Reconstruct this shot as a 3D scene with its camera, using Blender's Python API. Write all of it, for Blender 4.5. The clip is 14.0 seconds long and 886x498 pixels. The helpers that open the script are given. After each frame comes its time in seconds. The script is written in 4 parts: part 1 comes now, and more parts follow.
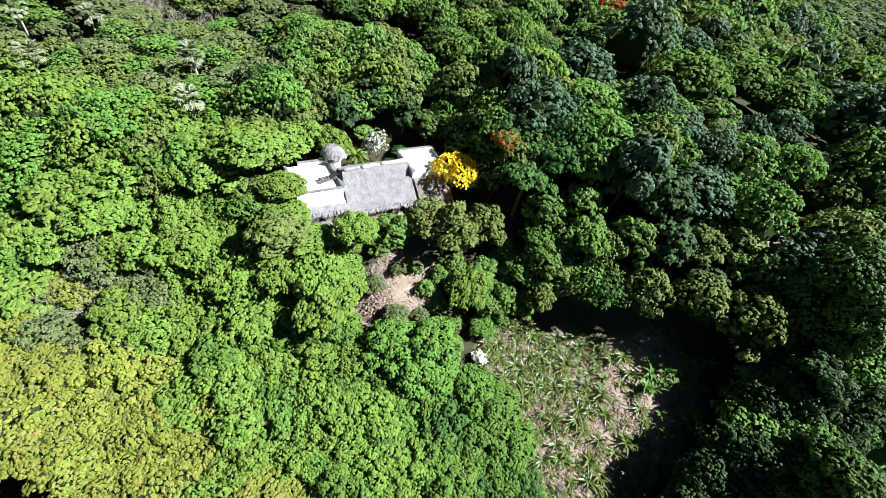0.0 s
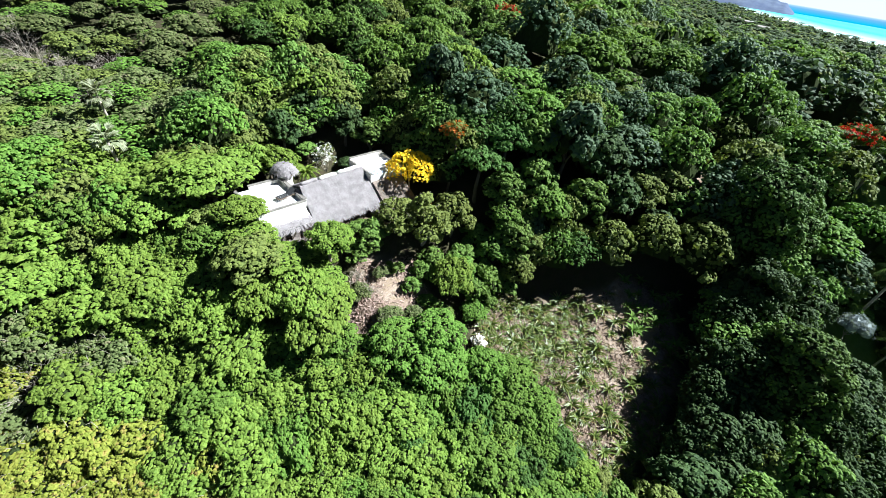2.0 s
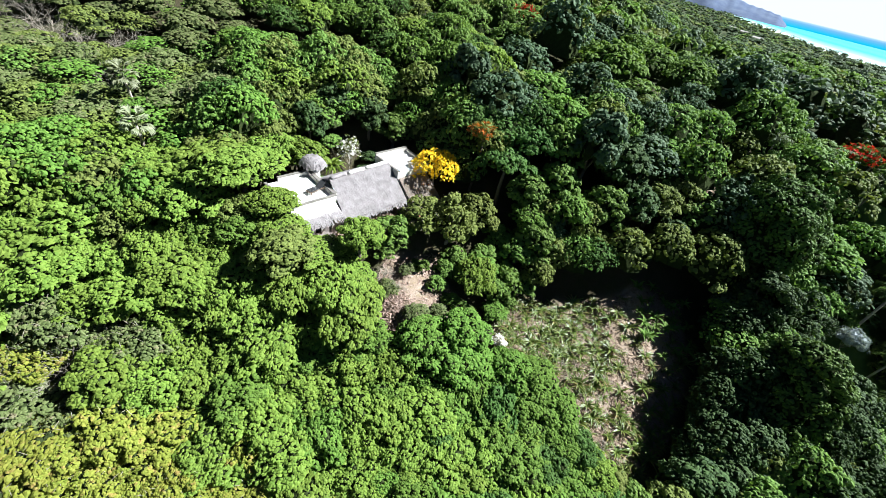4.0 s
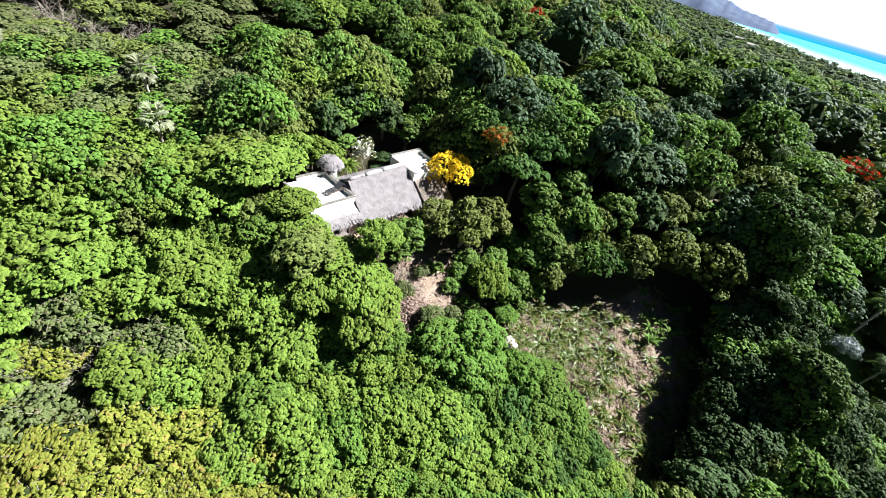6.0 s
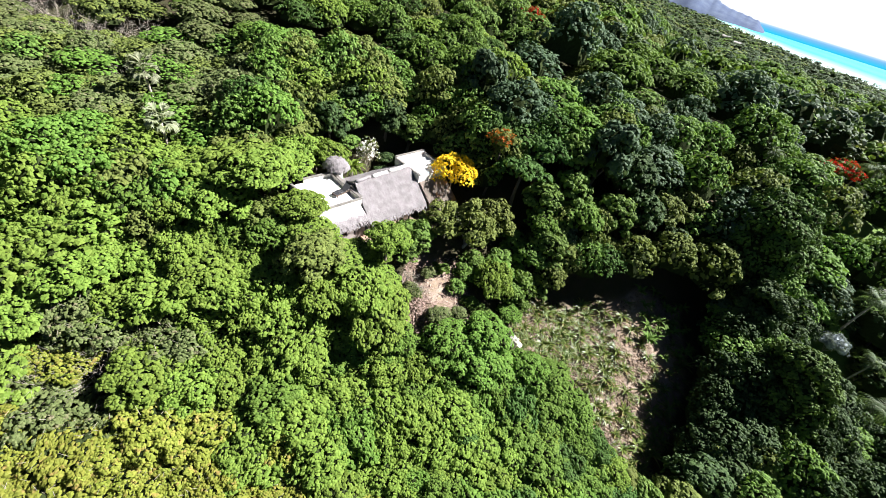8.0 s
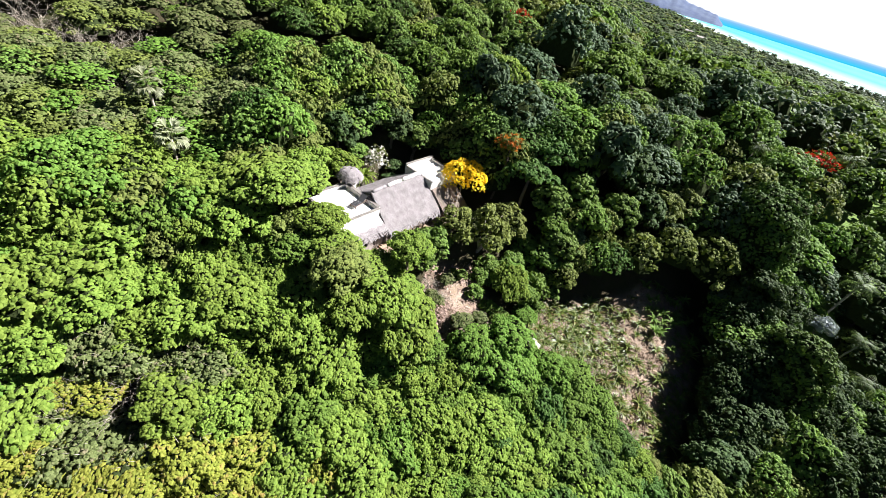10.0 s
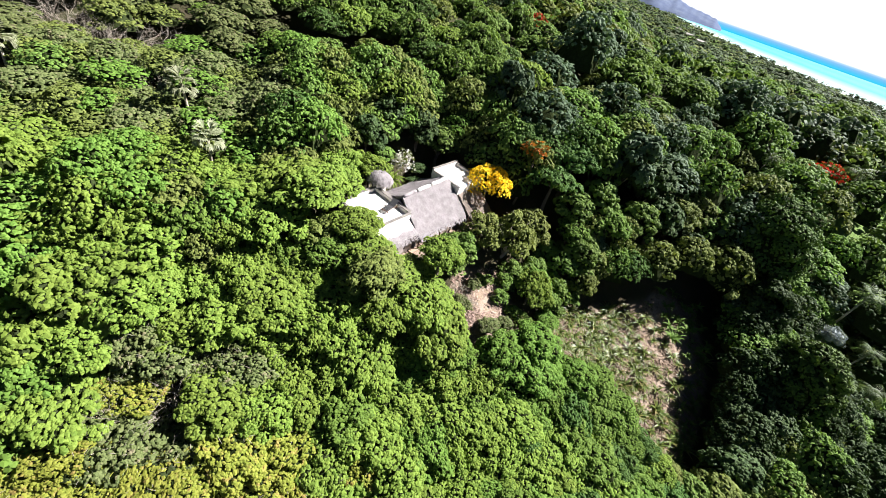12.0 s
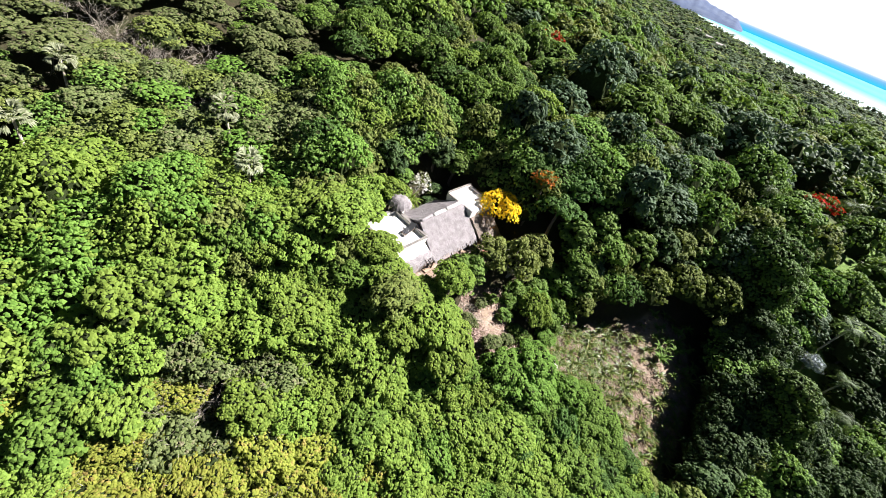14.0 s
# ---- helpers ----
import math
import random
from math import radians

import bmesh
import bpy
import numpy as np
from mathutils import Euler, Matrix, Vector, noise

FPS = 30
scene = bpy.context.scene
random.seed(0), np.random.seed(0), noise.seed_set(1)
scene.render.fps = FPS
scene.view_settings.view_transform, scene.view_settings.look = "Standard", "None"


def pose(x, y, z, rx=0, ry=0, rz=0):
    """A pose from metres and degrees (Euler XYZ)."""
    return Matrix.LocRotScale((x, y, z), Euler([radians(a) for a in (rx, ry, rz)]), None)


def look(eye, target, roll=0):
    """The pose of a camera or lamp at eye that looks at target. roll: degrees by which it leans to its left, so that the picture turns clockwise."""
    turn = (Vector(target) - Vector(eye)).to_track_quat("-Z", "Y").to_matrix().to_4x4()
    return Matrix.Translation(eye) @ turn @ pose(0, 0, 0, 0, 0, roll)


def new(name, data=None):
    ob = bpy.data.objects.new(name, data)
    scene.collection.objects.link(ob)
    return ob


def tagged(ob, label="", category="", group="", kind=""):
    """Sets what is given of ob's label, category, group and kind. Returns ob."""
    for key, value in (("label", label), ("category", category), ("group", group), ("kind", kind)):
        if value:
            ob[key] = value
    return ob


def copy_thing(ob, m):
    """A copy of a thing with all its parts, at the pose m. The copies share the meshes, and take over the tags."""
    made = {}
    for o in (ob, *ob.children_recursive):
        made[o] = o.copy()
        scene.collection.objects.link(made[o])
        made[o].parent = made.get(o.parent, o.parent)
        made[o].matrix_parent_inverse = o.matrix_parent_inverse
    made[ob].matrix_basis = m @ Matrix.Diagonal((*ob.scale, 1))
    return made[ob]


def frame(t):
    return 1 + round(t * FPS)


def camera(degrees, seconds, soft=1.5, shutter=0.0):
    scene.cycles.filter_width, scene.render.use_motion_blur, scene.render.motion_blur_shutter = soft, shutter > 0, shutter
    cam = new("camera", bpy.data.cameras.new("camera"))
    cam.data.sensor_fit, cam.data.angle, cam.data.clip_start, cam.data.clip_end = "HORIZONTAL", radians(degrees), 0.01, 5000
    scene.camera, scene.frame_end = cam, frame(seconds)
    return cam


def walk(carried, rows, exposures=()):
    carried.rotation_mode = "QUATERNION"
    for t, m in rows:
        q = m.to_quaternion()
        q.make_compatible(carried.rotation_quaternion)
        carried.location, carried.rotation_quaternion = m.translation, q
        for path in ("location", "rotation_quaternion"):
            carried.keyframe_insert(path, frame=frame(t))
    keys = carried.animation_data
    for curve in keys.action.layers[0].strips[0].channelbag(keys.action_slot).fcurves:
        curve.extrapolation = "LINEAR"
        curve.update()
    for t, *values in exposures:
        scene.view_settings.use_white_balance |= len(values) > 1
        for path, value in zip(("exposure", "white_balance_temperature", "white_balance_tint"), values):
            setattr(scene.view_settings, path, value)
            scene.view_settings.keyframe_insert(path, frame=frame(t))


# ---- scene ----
# camera: a drone drifting sideways above a wooded hillside
cam = camera(96.66, 14.0, soft=0.6)
PATH = [
    (0.0, 0.08, 0.40, 35.20, 46.00, -10.52, 10.00),
    (0.5, -1.57, -0.96, 32.73, 49.58, -8.24, 1.36),
    (1.0, -2.91, -1.81, 31.68, 51.30, -6.37, -4.35),
    (1.5, -4.07, -2.52, 30.53, 52.72, -6.59, -5.92),
    (2.0, -4.95, -2.62, 30.78, 52.43, -7.41, -5.87),
    (2.5, -5.89, -2.65, 30.85, 52.24, -8.20, -5.78),
    (3.0, -7.00, -2.51, 30.98, 51.94, -9.02, -5.67),
    (3.5, -8.43, -2.30, 31.01, 51.71, -9.84, -5.71),
    (4.0, -9.93, -2.03, 31.11, 51.29, -10.65, -5.71),
    (6.5, -13.50, -1.61, 31.85, 50.64, -12.80, -5.90),
    (7.0, -13.94, -1.45, 32.05, 50.47, -13.06, -6.09),
    (7.5, -14.48, -1.49, 32.10, 50.21, -13.31, -6.31),
    (10.0, -20.30, -0.23, 32.02, 50.95, -13.48, -11.06),
    (10.5, -21.69, 0.08, 31.74, 51.02, -13.78, -11.35),
    (11.0, -22.97, 0.38, 31.47, 51.07, -13.99, -11.57),
    (11.5, -23.88, 0.68, 31.45, 50.86, -14.55, -11.17),
    (12.0, -24.63, 0.83, 32.15, 50.43, -14.93, -10.86),
    (12.5, -25.50, 0.82, 33.44, 49.92, -15.60, -10.30),
    (13.0, -26.31, 0.72, 35.14, 49.25, -16.16, -9.54),
    (13.5, -27.04, 0.65, 36.78, 48.66, -16.56, -8.96),
    (14.0, -27.63, 0.62, 37.93, 48.13, -17.00, -8.36),
]
walk(cam, [(t, pose(x, y, z, rx, ry, rz)) for t, x, y, z, rx, ry, rz in PATH],
     exposures=[(0.0, 1.76, 5550, 3), (3.0, 1.79, 5620, 3), (7.0, 1.83, 5950, 9), (14.0, 1.87, 6150, 13)])

# ---- light: clear late-morning sun from the seaward side ----
SUN_DIR = Vector((0.96, 0.10, 0.91)).normalized()
world = bpy.data.worlds.new("sky")
scene.world = world
world.use_nodes = True
wn = world.node_tree.nodes
sky = wn.new("ShaderNodeTexSky")
sky.sky_type, sky.sun_disc = "NISHITA", False
sky.sun_elevation = math.asin(SUN_DIR.z)
sky.sun_rotation = math.atan2(SUN_DIR.x, SUN_DIR.y)
sky.air_density, sky.dust_density, sky.ozone_density = 0.6, 0.0, 1.0
world.node_tree.links.new(sky.outputs[0], wn["Background"].inputs[0])
wn["Background"].inputs[1].default_value = 0.0125
sun_data = bpy.data.lights.new("sun", "SUN")
sun_data.energy, sun_data.angle, sun_data.color = 5.0, radians(0.53), (1.0, 0.95, 0.86)
sun = new("sun", sun_data)
sun.matrix_world = look((60, 60, 90), Vector((60, 60, 90)) - SUN_DIR)

# ---- materials ----
def material(name):
    m = bpy.data.materials.new(name)
    m.use_nodes = True
    n = m.node_tree.nodes
    return m, n, m.node_tree.links, n["Principled BSDF"], n["Material Output"]


def mix_rgb(n, l, fac, a, b, how="MIX"):
    node = n.new("ShaderNodeMix")
    node.data_type, node.blend_type = "RGBA", how
    for socket, v in ((node.inputs[0], fac), (node.inputs[6], a), (node.inputs[7], b)):
        if hasattr(v, "is_linked"):
            l.new(v, socket)
        elif isinstance(v, (int, float)):
            socket.default_value = v
        else:
            socket.default_value = (*v, 1)
    return node.outputs[2]


def noise_fac(n, l, scale, lo=0.35, hi=0.65, detail=4, coord="Object"):
    tc, nz, mr = n.new("ShaderNodeTexCoord"), n.new("ShaderNodeTexNoise"), n.new("ShaderNodeMapRange")
    nz.inputs["Scale"].default_value, nz.inputs["Detail"].default_value = scale, detail
    l.new(tc.outputs[coord], nz.inputs["Vector"])
    mr.inputs[1].default_value, mr.inputs[2].default_value = lo, hi
    l.new(nz.outputs[0], mr.inputs[0])
    return mr.outputs[0]


def bumped(n, l, p, height, strength, dist):
    b = n.new("ShaderNodeBump")
    b.inputs["Strength"].default_value, b.inputs["Distance"].default_value = strength, dist
    l.new(height, b.inputs["Height"])
    l.new(b.outputs[0], p.inputs["Normal"])


def leaf_material(name, deep, pale, dry=None, translucent=0.38, rough=0.65, spec=0.12):
    """Leaves: hue shifts from tree to tree, from clump to clump and from leaf to leaf."""
    m, n, l, p, out = material(name)
    geo, info = n.new("ShaderNodeNewGeometry"), n.new("ShaderNodeObjectInfo")
    base = mix_rgb(n, l, geo.outputs["Random Per Island"], deep, pale)
    clump = noise_fac(n, l, 0.8, 0.35, 0.7, 2)
    base = mix_rgb(n, l, clump, base, mix_rgb(n, l, 0.55, base, pale))
    if dry:
        base = mix_rgb(n, l, noise_fac(n, l, 1.7, 0.58, 0.68, 3), base, dry)
    hsv, mr, mh = n.new("ShaderNodeHueSaturation"), n.new("ShaderNodeMapRange"), n.new("ShaderNodeMapRange")
    mr.inputs[3].default_value, mr.inputs[4].default_value = 0.88, 1.16
    mh.inputs[3].default_value, mh.inputs[4].default_value = 0.488, 0.502
    l.new(info.outputs["Random"], mr.inputs[0]), l.new(info.outputs["Random"], mh.inputs[0])
    l.new(mr.outputs[0], hsv.inputs["Value"]), l.new(mh.outputs[0], hsv.inputs["Hue"])
    l.new(base, hsv.inputs["Color"])
    l.new(hsv.outputs[0], p.inputs["Base Color"])
    p.inputs["Roughness"].default_value = rough
    p.inputs["Specular IOR Level"].default_value = spec
    tr, mx = n.new("ShaderNodeBsdfTranslucent"), n.new("ShaderNodeMixShader")
    warm = mix_rgb(n, l, 1.0, hsv.outputs[0], (1.0, 1.0, 0.6), "MULTIPLY")
    l.new(warm, tr.inputs[0])
    mx.inputs[0].default_value = translucent
    l.new(p.outputs[0], mx.inputs[1]), l.new(tr.outputs[0], mx.inputs[2])
    l.new(mx.outputs[0], out.inputs[0])
    return m


def rough_material(name, a, b, scale=2.0, rough=0.85, bump=0.4, dist=0.03, fine=30.0, metallic=0.0):
    """Two scales of stain and grain, with fine relief."""
    m, n, l, p, out = material(name)
    c = mix_rgb(n, l, noise_fac(n, l, scale, 0.35, 0.68), a, b)
    grain = noise_fac(n, l, fine, 0.3, 0.7, 3)
    dark = tuple(0.62 * (u + v) / 2 for u, v in zip(a, b))
    c = mix_rgb(n, l, grain, mix_rgb(n, l, 0.45, c, dark), c)
    l.new(c, p.inputs["Base Color"])
    p.inputs["Roughness"].default_value, p.inputs["Metallic"].default_value = rough, metallic
    bumped(n, l, p, grain, bump, dist)
    return m


LEAF = {
    "lush": leaf_material("lush_leaf", (0.105, 0.180, 0.028), (0.200, 0.290, 0.050)),
    "fresh": leaf_material("fresh_leaf", (0.080, 0.158, 0.026), (0.152, 0.258, 0.046)),
    "mid": leaf_material("mid_leaf", (0.066, 0.122, 0.026), (0.145, 0.232, 0.048), translucent=0.28),
    "lime": leaf_material("lime_leaf", (0.145, 0.190, 0.026), (0.255, 0.275, 0.048), dry=(0.30, 0.24, 0.07)),
    "great": leaf_material("great_tree_leaf", (0.036, 0.068, 0.015), (0.092, 0.155, 0.032), translucent=0.12, rough=0.65, spec=0.12),
    "dark": leaf_material("dark_leaf", (0.020, 0.042, 0.014), (0.055, 0.095, 0.028), translucent=0.12, rough=0.7, spec=0.15),
    "olive": leaf_material("olive_leaf", (0.080, 0.112, 0.028), (0.170, 0.208, 0.052), translucent=0.28),
    "silver": leaf_material("silver_leaf", (0.038, 0.075, 0.034), (0.090, 0.135, 0.075), translucent=0.2, rough=0.65, spec=0.12),
    "feather": leaf_material("feather_leaf", (0.050, 0.110, 0.024), (0.095, 0.180, 0.044)),
    "scrub": leaf_material("scrub_leaf", (0.088, 0.124, 0.040), (0.160, 0.192, 0.074), dry=(0.22, 0.20, 0.12)),
    "fan": leaf_material("fan_palm_leaf", (0.13, 0.17, 0.08), (0.36, 0.38, 0.25), rough=0.5, spec=0.3),
    "palm": leaf_material("palm_leaf", (0.050, 0.095, 0.028), (0.135, 0.185, 0.085), rough=0.5, spec=0.3),
    "rosette": leaf_material("rosette_leaf", (0.048, 0.092, 0.016), (0.165, 0.205, 0.042), dry=(0.28, 0.20, 0.09), rough=0.4, spec=0.5),
    "yellow": leaf_material("yellow_blossom", (0.78, 0.55, 0.015), (0.92, 0.74, 0.04), translucent=0.3),
    "orange": leaf_material("orange_blossom", (0.42, 0.10, 0.025), (0.55, 0.20, 0.04), translucent=0.25),
    "red": leaf_material("red_blossom", (0.48, 0.045, 0.016), (0.60, 0.09, 0.03), translucent=0.25),
    "white": leaf_material("white_blossom", (0.55, 0.52, 0.50), (0.80, 0.78, 0.76), translucent=0.2),
    "blue": leaf_material("bluish_leaf", (0.20, 0.24, 0.27), (0.42, 0.46, 0.50), translucent=0.2),
    "whitish": leaf_material("whitish_leaf", (0.12, 0.17, 0.07), (0.34, 0.38, 0.22), translucent=0.25),
}
BARK = rough_material("bark", (0.20, 0.16, 0.12), (0.11, 0.09, 0.07), 3.0, 0.9, 0.5, 0.03, 20)
PALE_BARK = rough_material("pale_bark", (0.42, 0.37, 0.31), (0.27, 0.23, 0.19), 3.0, 0.9, 0.4, 0.02, 20)
OLD_THATCH = rough_material("old_thatch", (0.26, 0.21, 0.18), (0.15, 0.12, 0.10), 1.5, 0.95, 0.6, 0.04, 14)
TARP = rough_material("tarpaulin", (0.42, 0.52, 0.62), (0.30, 0.40, 0.52), 2.0, 0.5, 0.3, 0.01, 20)
THATCH = rough_material("thatch", (0.315, 0.285, 0.295), (0.205, 0.182, 0.19), 1.3, 0.95, 0.6, 0.04, 14)
PLASTER = rough_material("white_plaster", (0.82, 0.79, 0.76), (0.66, 0.62, 0.58), 0.8, 0.85, 0.2, 0.01, 18)
WALL = rough_material("wall_plaster", (0.40, 0.34, 0.32), (0.31, 0.265, 0.25), 0.9, 0.9, 0.25, 0.01, 16)
STONE = rough_material("ochre_stone", (0.40, 0.27, 0.19), (0.28, 0.20, 0.15), 1.2, 0.9, 0.5, 0.03, 9)
CAP = rough_material("weathered_coping", (0.22, 0.20, 0.18), (0.11, 0.10, 0.095), 1.6, 0.9, 0.3, 0.01, 22)
TIMBER = rough_material("old_timber", (0.20, 0.13, 0.09), (0.11, 0.075, 0.055), 2.5, 0.8, 0.4, 0.01, 30)
BRICK = rough_material("red_clay", (0.40, 0.15, 0.09), (0.30, 0.12, 0.08), 2.0, 0.9, 0.3, 0.01, 25)
DARK = rough_material("dark_fabric", (0.045, 0.045, 0.05), (0.03, 0.03, 0.035), 3, 0.8, 0.2, 0.004, 60)
SAND = rough_material("sand", (0.72, 0.64, 0.52), (0.60, 0.53, 0.43), 0.05, 0.95, 0.2, 0.02, 3)
ROCK = rough_material("pale_rock", (0.50, 0.46, 0.42), (0.34, 0.31, 0.29), 1.5, 0.9, 0.5, 0.05, 8)
# near-black filling for crowns: the shade between leaf tufts, put into the colour
CORE_SHADE = rough_material("crown_core_shade", (0.034, 0.046, 0.016), (0.022, 0.030, 0.011), 2.0, 0.95, 0.5, 0.05, 9.0)
CORE_SHADE.node_tree.nodes["Principled BSDF"].inputs["Specular IOR Level"].default_value = 0.03
HUSK = leaf_material("pale_husks", (0.13, 0.085, 0.06), (0.46, 0.35, 0.29), translucent=0.1, rough=0.9)
LITTER = leaf_material("dry_litter", (0.07, 0.05, 0.03), (0.33, 0.25, 0.19), translucent=0.1, rough=0.9)
# distance haze is put into the hill's base colour as blue-grey
HILL = rough_material("haze_tinted_hill", (0.085, 0.105, 0.17), (0.12, 0.145, 0.21), 0.01, 0.95, 0.1, 0.5, 0.08)
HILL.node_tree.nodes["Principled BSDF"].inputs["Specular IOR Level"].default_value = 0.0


def ground_material():
    """Leaf litter, with bare pinkish soil where the attribute 'bare' is high and lawn where 'lawn' is."""
    m, n, l, p, out = material("ground_soil")
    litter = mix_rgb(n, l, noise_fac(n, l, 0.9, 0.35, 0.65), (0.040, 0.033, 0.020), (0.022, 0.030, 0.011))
    soil = mix_rgb(n, l, noise_fac(n, l, 0.55, 0.38, 0.62, 5), (0.27, 0.195, 0.15), (0.38, 0.30, 0.25))
    soil = mix_rgb(n, l, noise_fac(n, l, 2.6, 0.50, 0.66, 6), soil, (0.29, 0.22, 0.15))
    lawn = mix_rgb(n, l, noise_fac(n, l, 1.2, 0.3, 0.7), (0.10, 0.19, 0.035), (0.16, 0.25, 0.06))
    bare, grass = n.new("ShaderNodeAttribute"), n.new("ShaderNodeAttribute")
    bare.attribute_name, grass.attribute_name = "bare", "lawn"
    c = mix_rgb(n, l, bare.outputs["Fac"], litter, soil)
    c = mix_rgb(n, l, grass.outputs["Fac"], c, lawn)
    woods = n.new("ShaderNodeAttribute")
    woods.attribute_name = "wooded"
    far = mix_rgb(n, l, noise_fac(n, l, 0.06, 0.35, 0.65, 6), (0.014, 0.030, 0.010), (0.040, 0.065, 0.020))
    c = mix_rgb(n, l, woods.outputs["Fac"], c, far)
    fine = noise_fac(n, l, 9.0, 0.3, 0.7, 5)
    c = mix_rgb(n, l, fine, mix_rgb(n, l, 0.5, c, (0.10, 0.08, 0.05)), c)
    l.new(c, p.inputs["Base Color"])
    p.inputs["Roughness"].default_value = 0.95
    p.inputs["Specular IOR Level"].default_value = 0.08
    bumped(n, l, p, fine, 0.6, 0.08)
    return m


def sea_material():
    """Turquoise over the shallows, banding into blue further out; the attribute 'deep' runs from shore to open sea."""
    m, n, l, p, out = material("sea_water")
    at, ramp = n.new("ShaderNodeAttribute"), n.new("ShaderNodeValToRGB")
    at.attribute_name = "deep"
    l.new(at.outputs["Fac"], ramp.inputs[0])
    e = ramp.color_ramp.elements
    e[0].position, e[0].color = 0.0, (0.80, 0.86, 0.80, 1)
    e[1].position, e[1].color = 1.0, (0.05, 0.24, 0.46, 1)
    for pos, c in ((0.12, (0.60, 0.78, 0.74, 1)), (0.28, (0.18, 0.54, 0.56, 1)), (0.45, (0.02, 0.36, 0.43, 1)), (0.60, (0.05, 0.40, 0.47, 1)), (0.75, (0.025, 0.29, 0.46, 1))):
        e.new(pos).color = c
    l.new(ramp.outputs[0], p.inputs["Base Color"])
    p.inputs["Roughness"].default_value = 0.7
    p.inputs["Specular IOR Level"].default_value = 0.08
    bumped(n, l, p, noise_fac(n, l, 0.15, 0.3, 0.7, 4), 0.08, 0.2)
    return m


GROUND, SEA = ground_material(), sea_material()

# ---- small builders ----
def mesh_of(name, verts, faces, mat, smooth=False):
    me = bpy.data.meshes.new(name)
    me.from_pydata([tuple(v) for v in verts], [], [tuple(f) for f in faces])
    if mat:
        me.materials.append(mat)
    if smooth:
        me.polygons.foreach_set("use_smooth", [True] * len(me.polygons))
    return me


def quads_mesh(name, verts, mat, core=None, inner=None):
    """verts: n x 4 x 3 or n x 3 x 3, loose leaves, or n x 6 or more x 3, tufts (a tip and its rim). core: quads that are welded where their corners meet, of the material inner."""
    loose = np.asarray(verts, dtype=np.float32)
    m, sides = loose.shape[:2]
    loose = loose.reshape(-1, 3)
    if sides < 6:
        idx, sizes = np.arange(len(loose)), np.full(m, sides)
    else:
        fan = np.array([(0, j, j % (sides - 1) + 1) for j in range(1, sides)])
        idx, sizes = (np.arange(m)[:, None, None] * sides + fan[None]).ravel(), np.full(m * (sides - 1), 3)
    v = loose
    if core is not None:
        c = np.round(np.asarray(core, dtype=np.float32).reshape(-1, 3), 4)
        u, inv = np.unique(c, axis=0, return_inverse=True)
        v, idx, sizes = np.concatenate([u, loose]), np.concatenate([inv.ravel(), len(u) + idx]), np.concatenate([np.full(len(c) // 4, 4), sizes])
    starts = np.concatenate([[0], np.cumsum(sizes)[:-1]])
    me = bpy.data.meshes.new(name)
    me.vertices.add(len(v)), me.loops.add(len(idx)), me.polygons.add(len(sizes))
    me.vertices.foreach_set("co", v.ravel())
    me.loops.foreach_set("vertex_index", idx.astype(np.int32))
    me.polygons.foreach_set("loop_start", starts.astype(np.int32))
    me.polygons.foreach_set("use_smooth", np.zeros(len(sizes), bool))
    me.materials.append(mat)
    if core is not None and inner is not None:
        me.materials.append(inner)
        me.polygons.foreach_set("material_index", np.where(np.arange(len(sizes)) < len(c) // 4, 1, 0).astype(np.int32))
    me.update(calc_edges=True)
    return me


def part(name, me, parent, label=""):
    ob = new(name, me)
    ob.parent = parent
    return tagged(ob, label) if label else ob


def thing(name, m, label, category, group="", kind="", me=None):
    ob = new(name, me)
    ob.matrix_basis = m
    return tagged(ob, label, category, group, kind)


def box(x0, x1, y0, y1, z0, z1, bevel=0.0):
    """A box as a bmesh, with its edges rounded off."""
    bm = bmesh.new()
    bmesh.ops.create_cube(bm, size=1)
    for v in bm.verts:
        v.co = ((x0 + x1) / 2 + v.co.x * (x1 - x0), (y0 + y1) / 2 + v.co.y * (y1 - y0), (z0 + z1) / 2 + v.co.z * (z1 - z0))
    if bevel:
        bmesh.ops.bevel(bm, geom=bm.edges[:], offset=bevel, segments=2, affect="EDGES", profile=0.6)
    return bm


def bm_mesh(name, bms, mat):
    me = bpy.data.meshes.new(name)
    total = bmesh.new()
    for b in bms if isinstance(bms, (list, tuple)) else [bms]:
        tmp = bpy.data.meshes.new("tmp")
        b.to_mesh(tmp), b.free()
        total.from_mesh(tmp)
        bpy.data.meshes.remove(tmp)
    total.to_mesh(me), total.free()
    me.materials.append(mat)
    return me


def tube(points, radii, sides=6):
    """Vertices and faces of a tapered tube along points."""
    pts = np.array(points, float)
    verts, faces = [], []
    for i, (p, r) in enumerate(zip(pts, radii)):
        d = pts[min(i + 1, len(pts) - 1)] - pts[max(i - 1, 0)]
        d /= np.linalg.norm(d) + 1e-9
        u = np.cross(d, (0.31, 0.95, 0.05))
        u /= np.linalg.norm(u) + 1e-9
        w = np.cross(d, u)
        for k in range(sides):
            a = 2 * math.pi * k / sides
            verts.append(p + r * (math.cos(a) * u + math.sin(a) * w))
    for i in range(len(pts) - 1):
        for k in range(sides):
            a, b = i * sides + k, i * sides + (k + 1) % sides
            faces.append((a, b, b + sides, a + sides))
    faces.append(tuple(range(sides))[::-1])
    faces.append(tuple(range((len(pts) - 1) * sides, len(pts) * sides)))
    return verts, faces


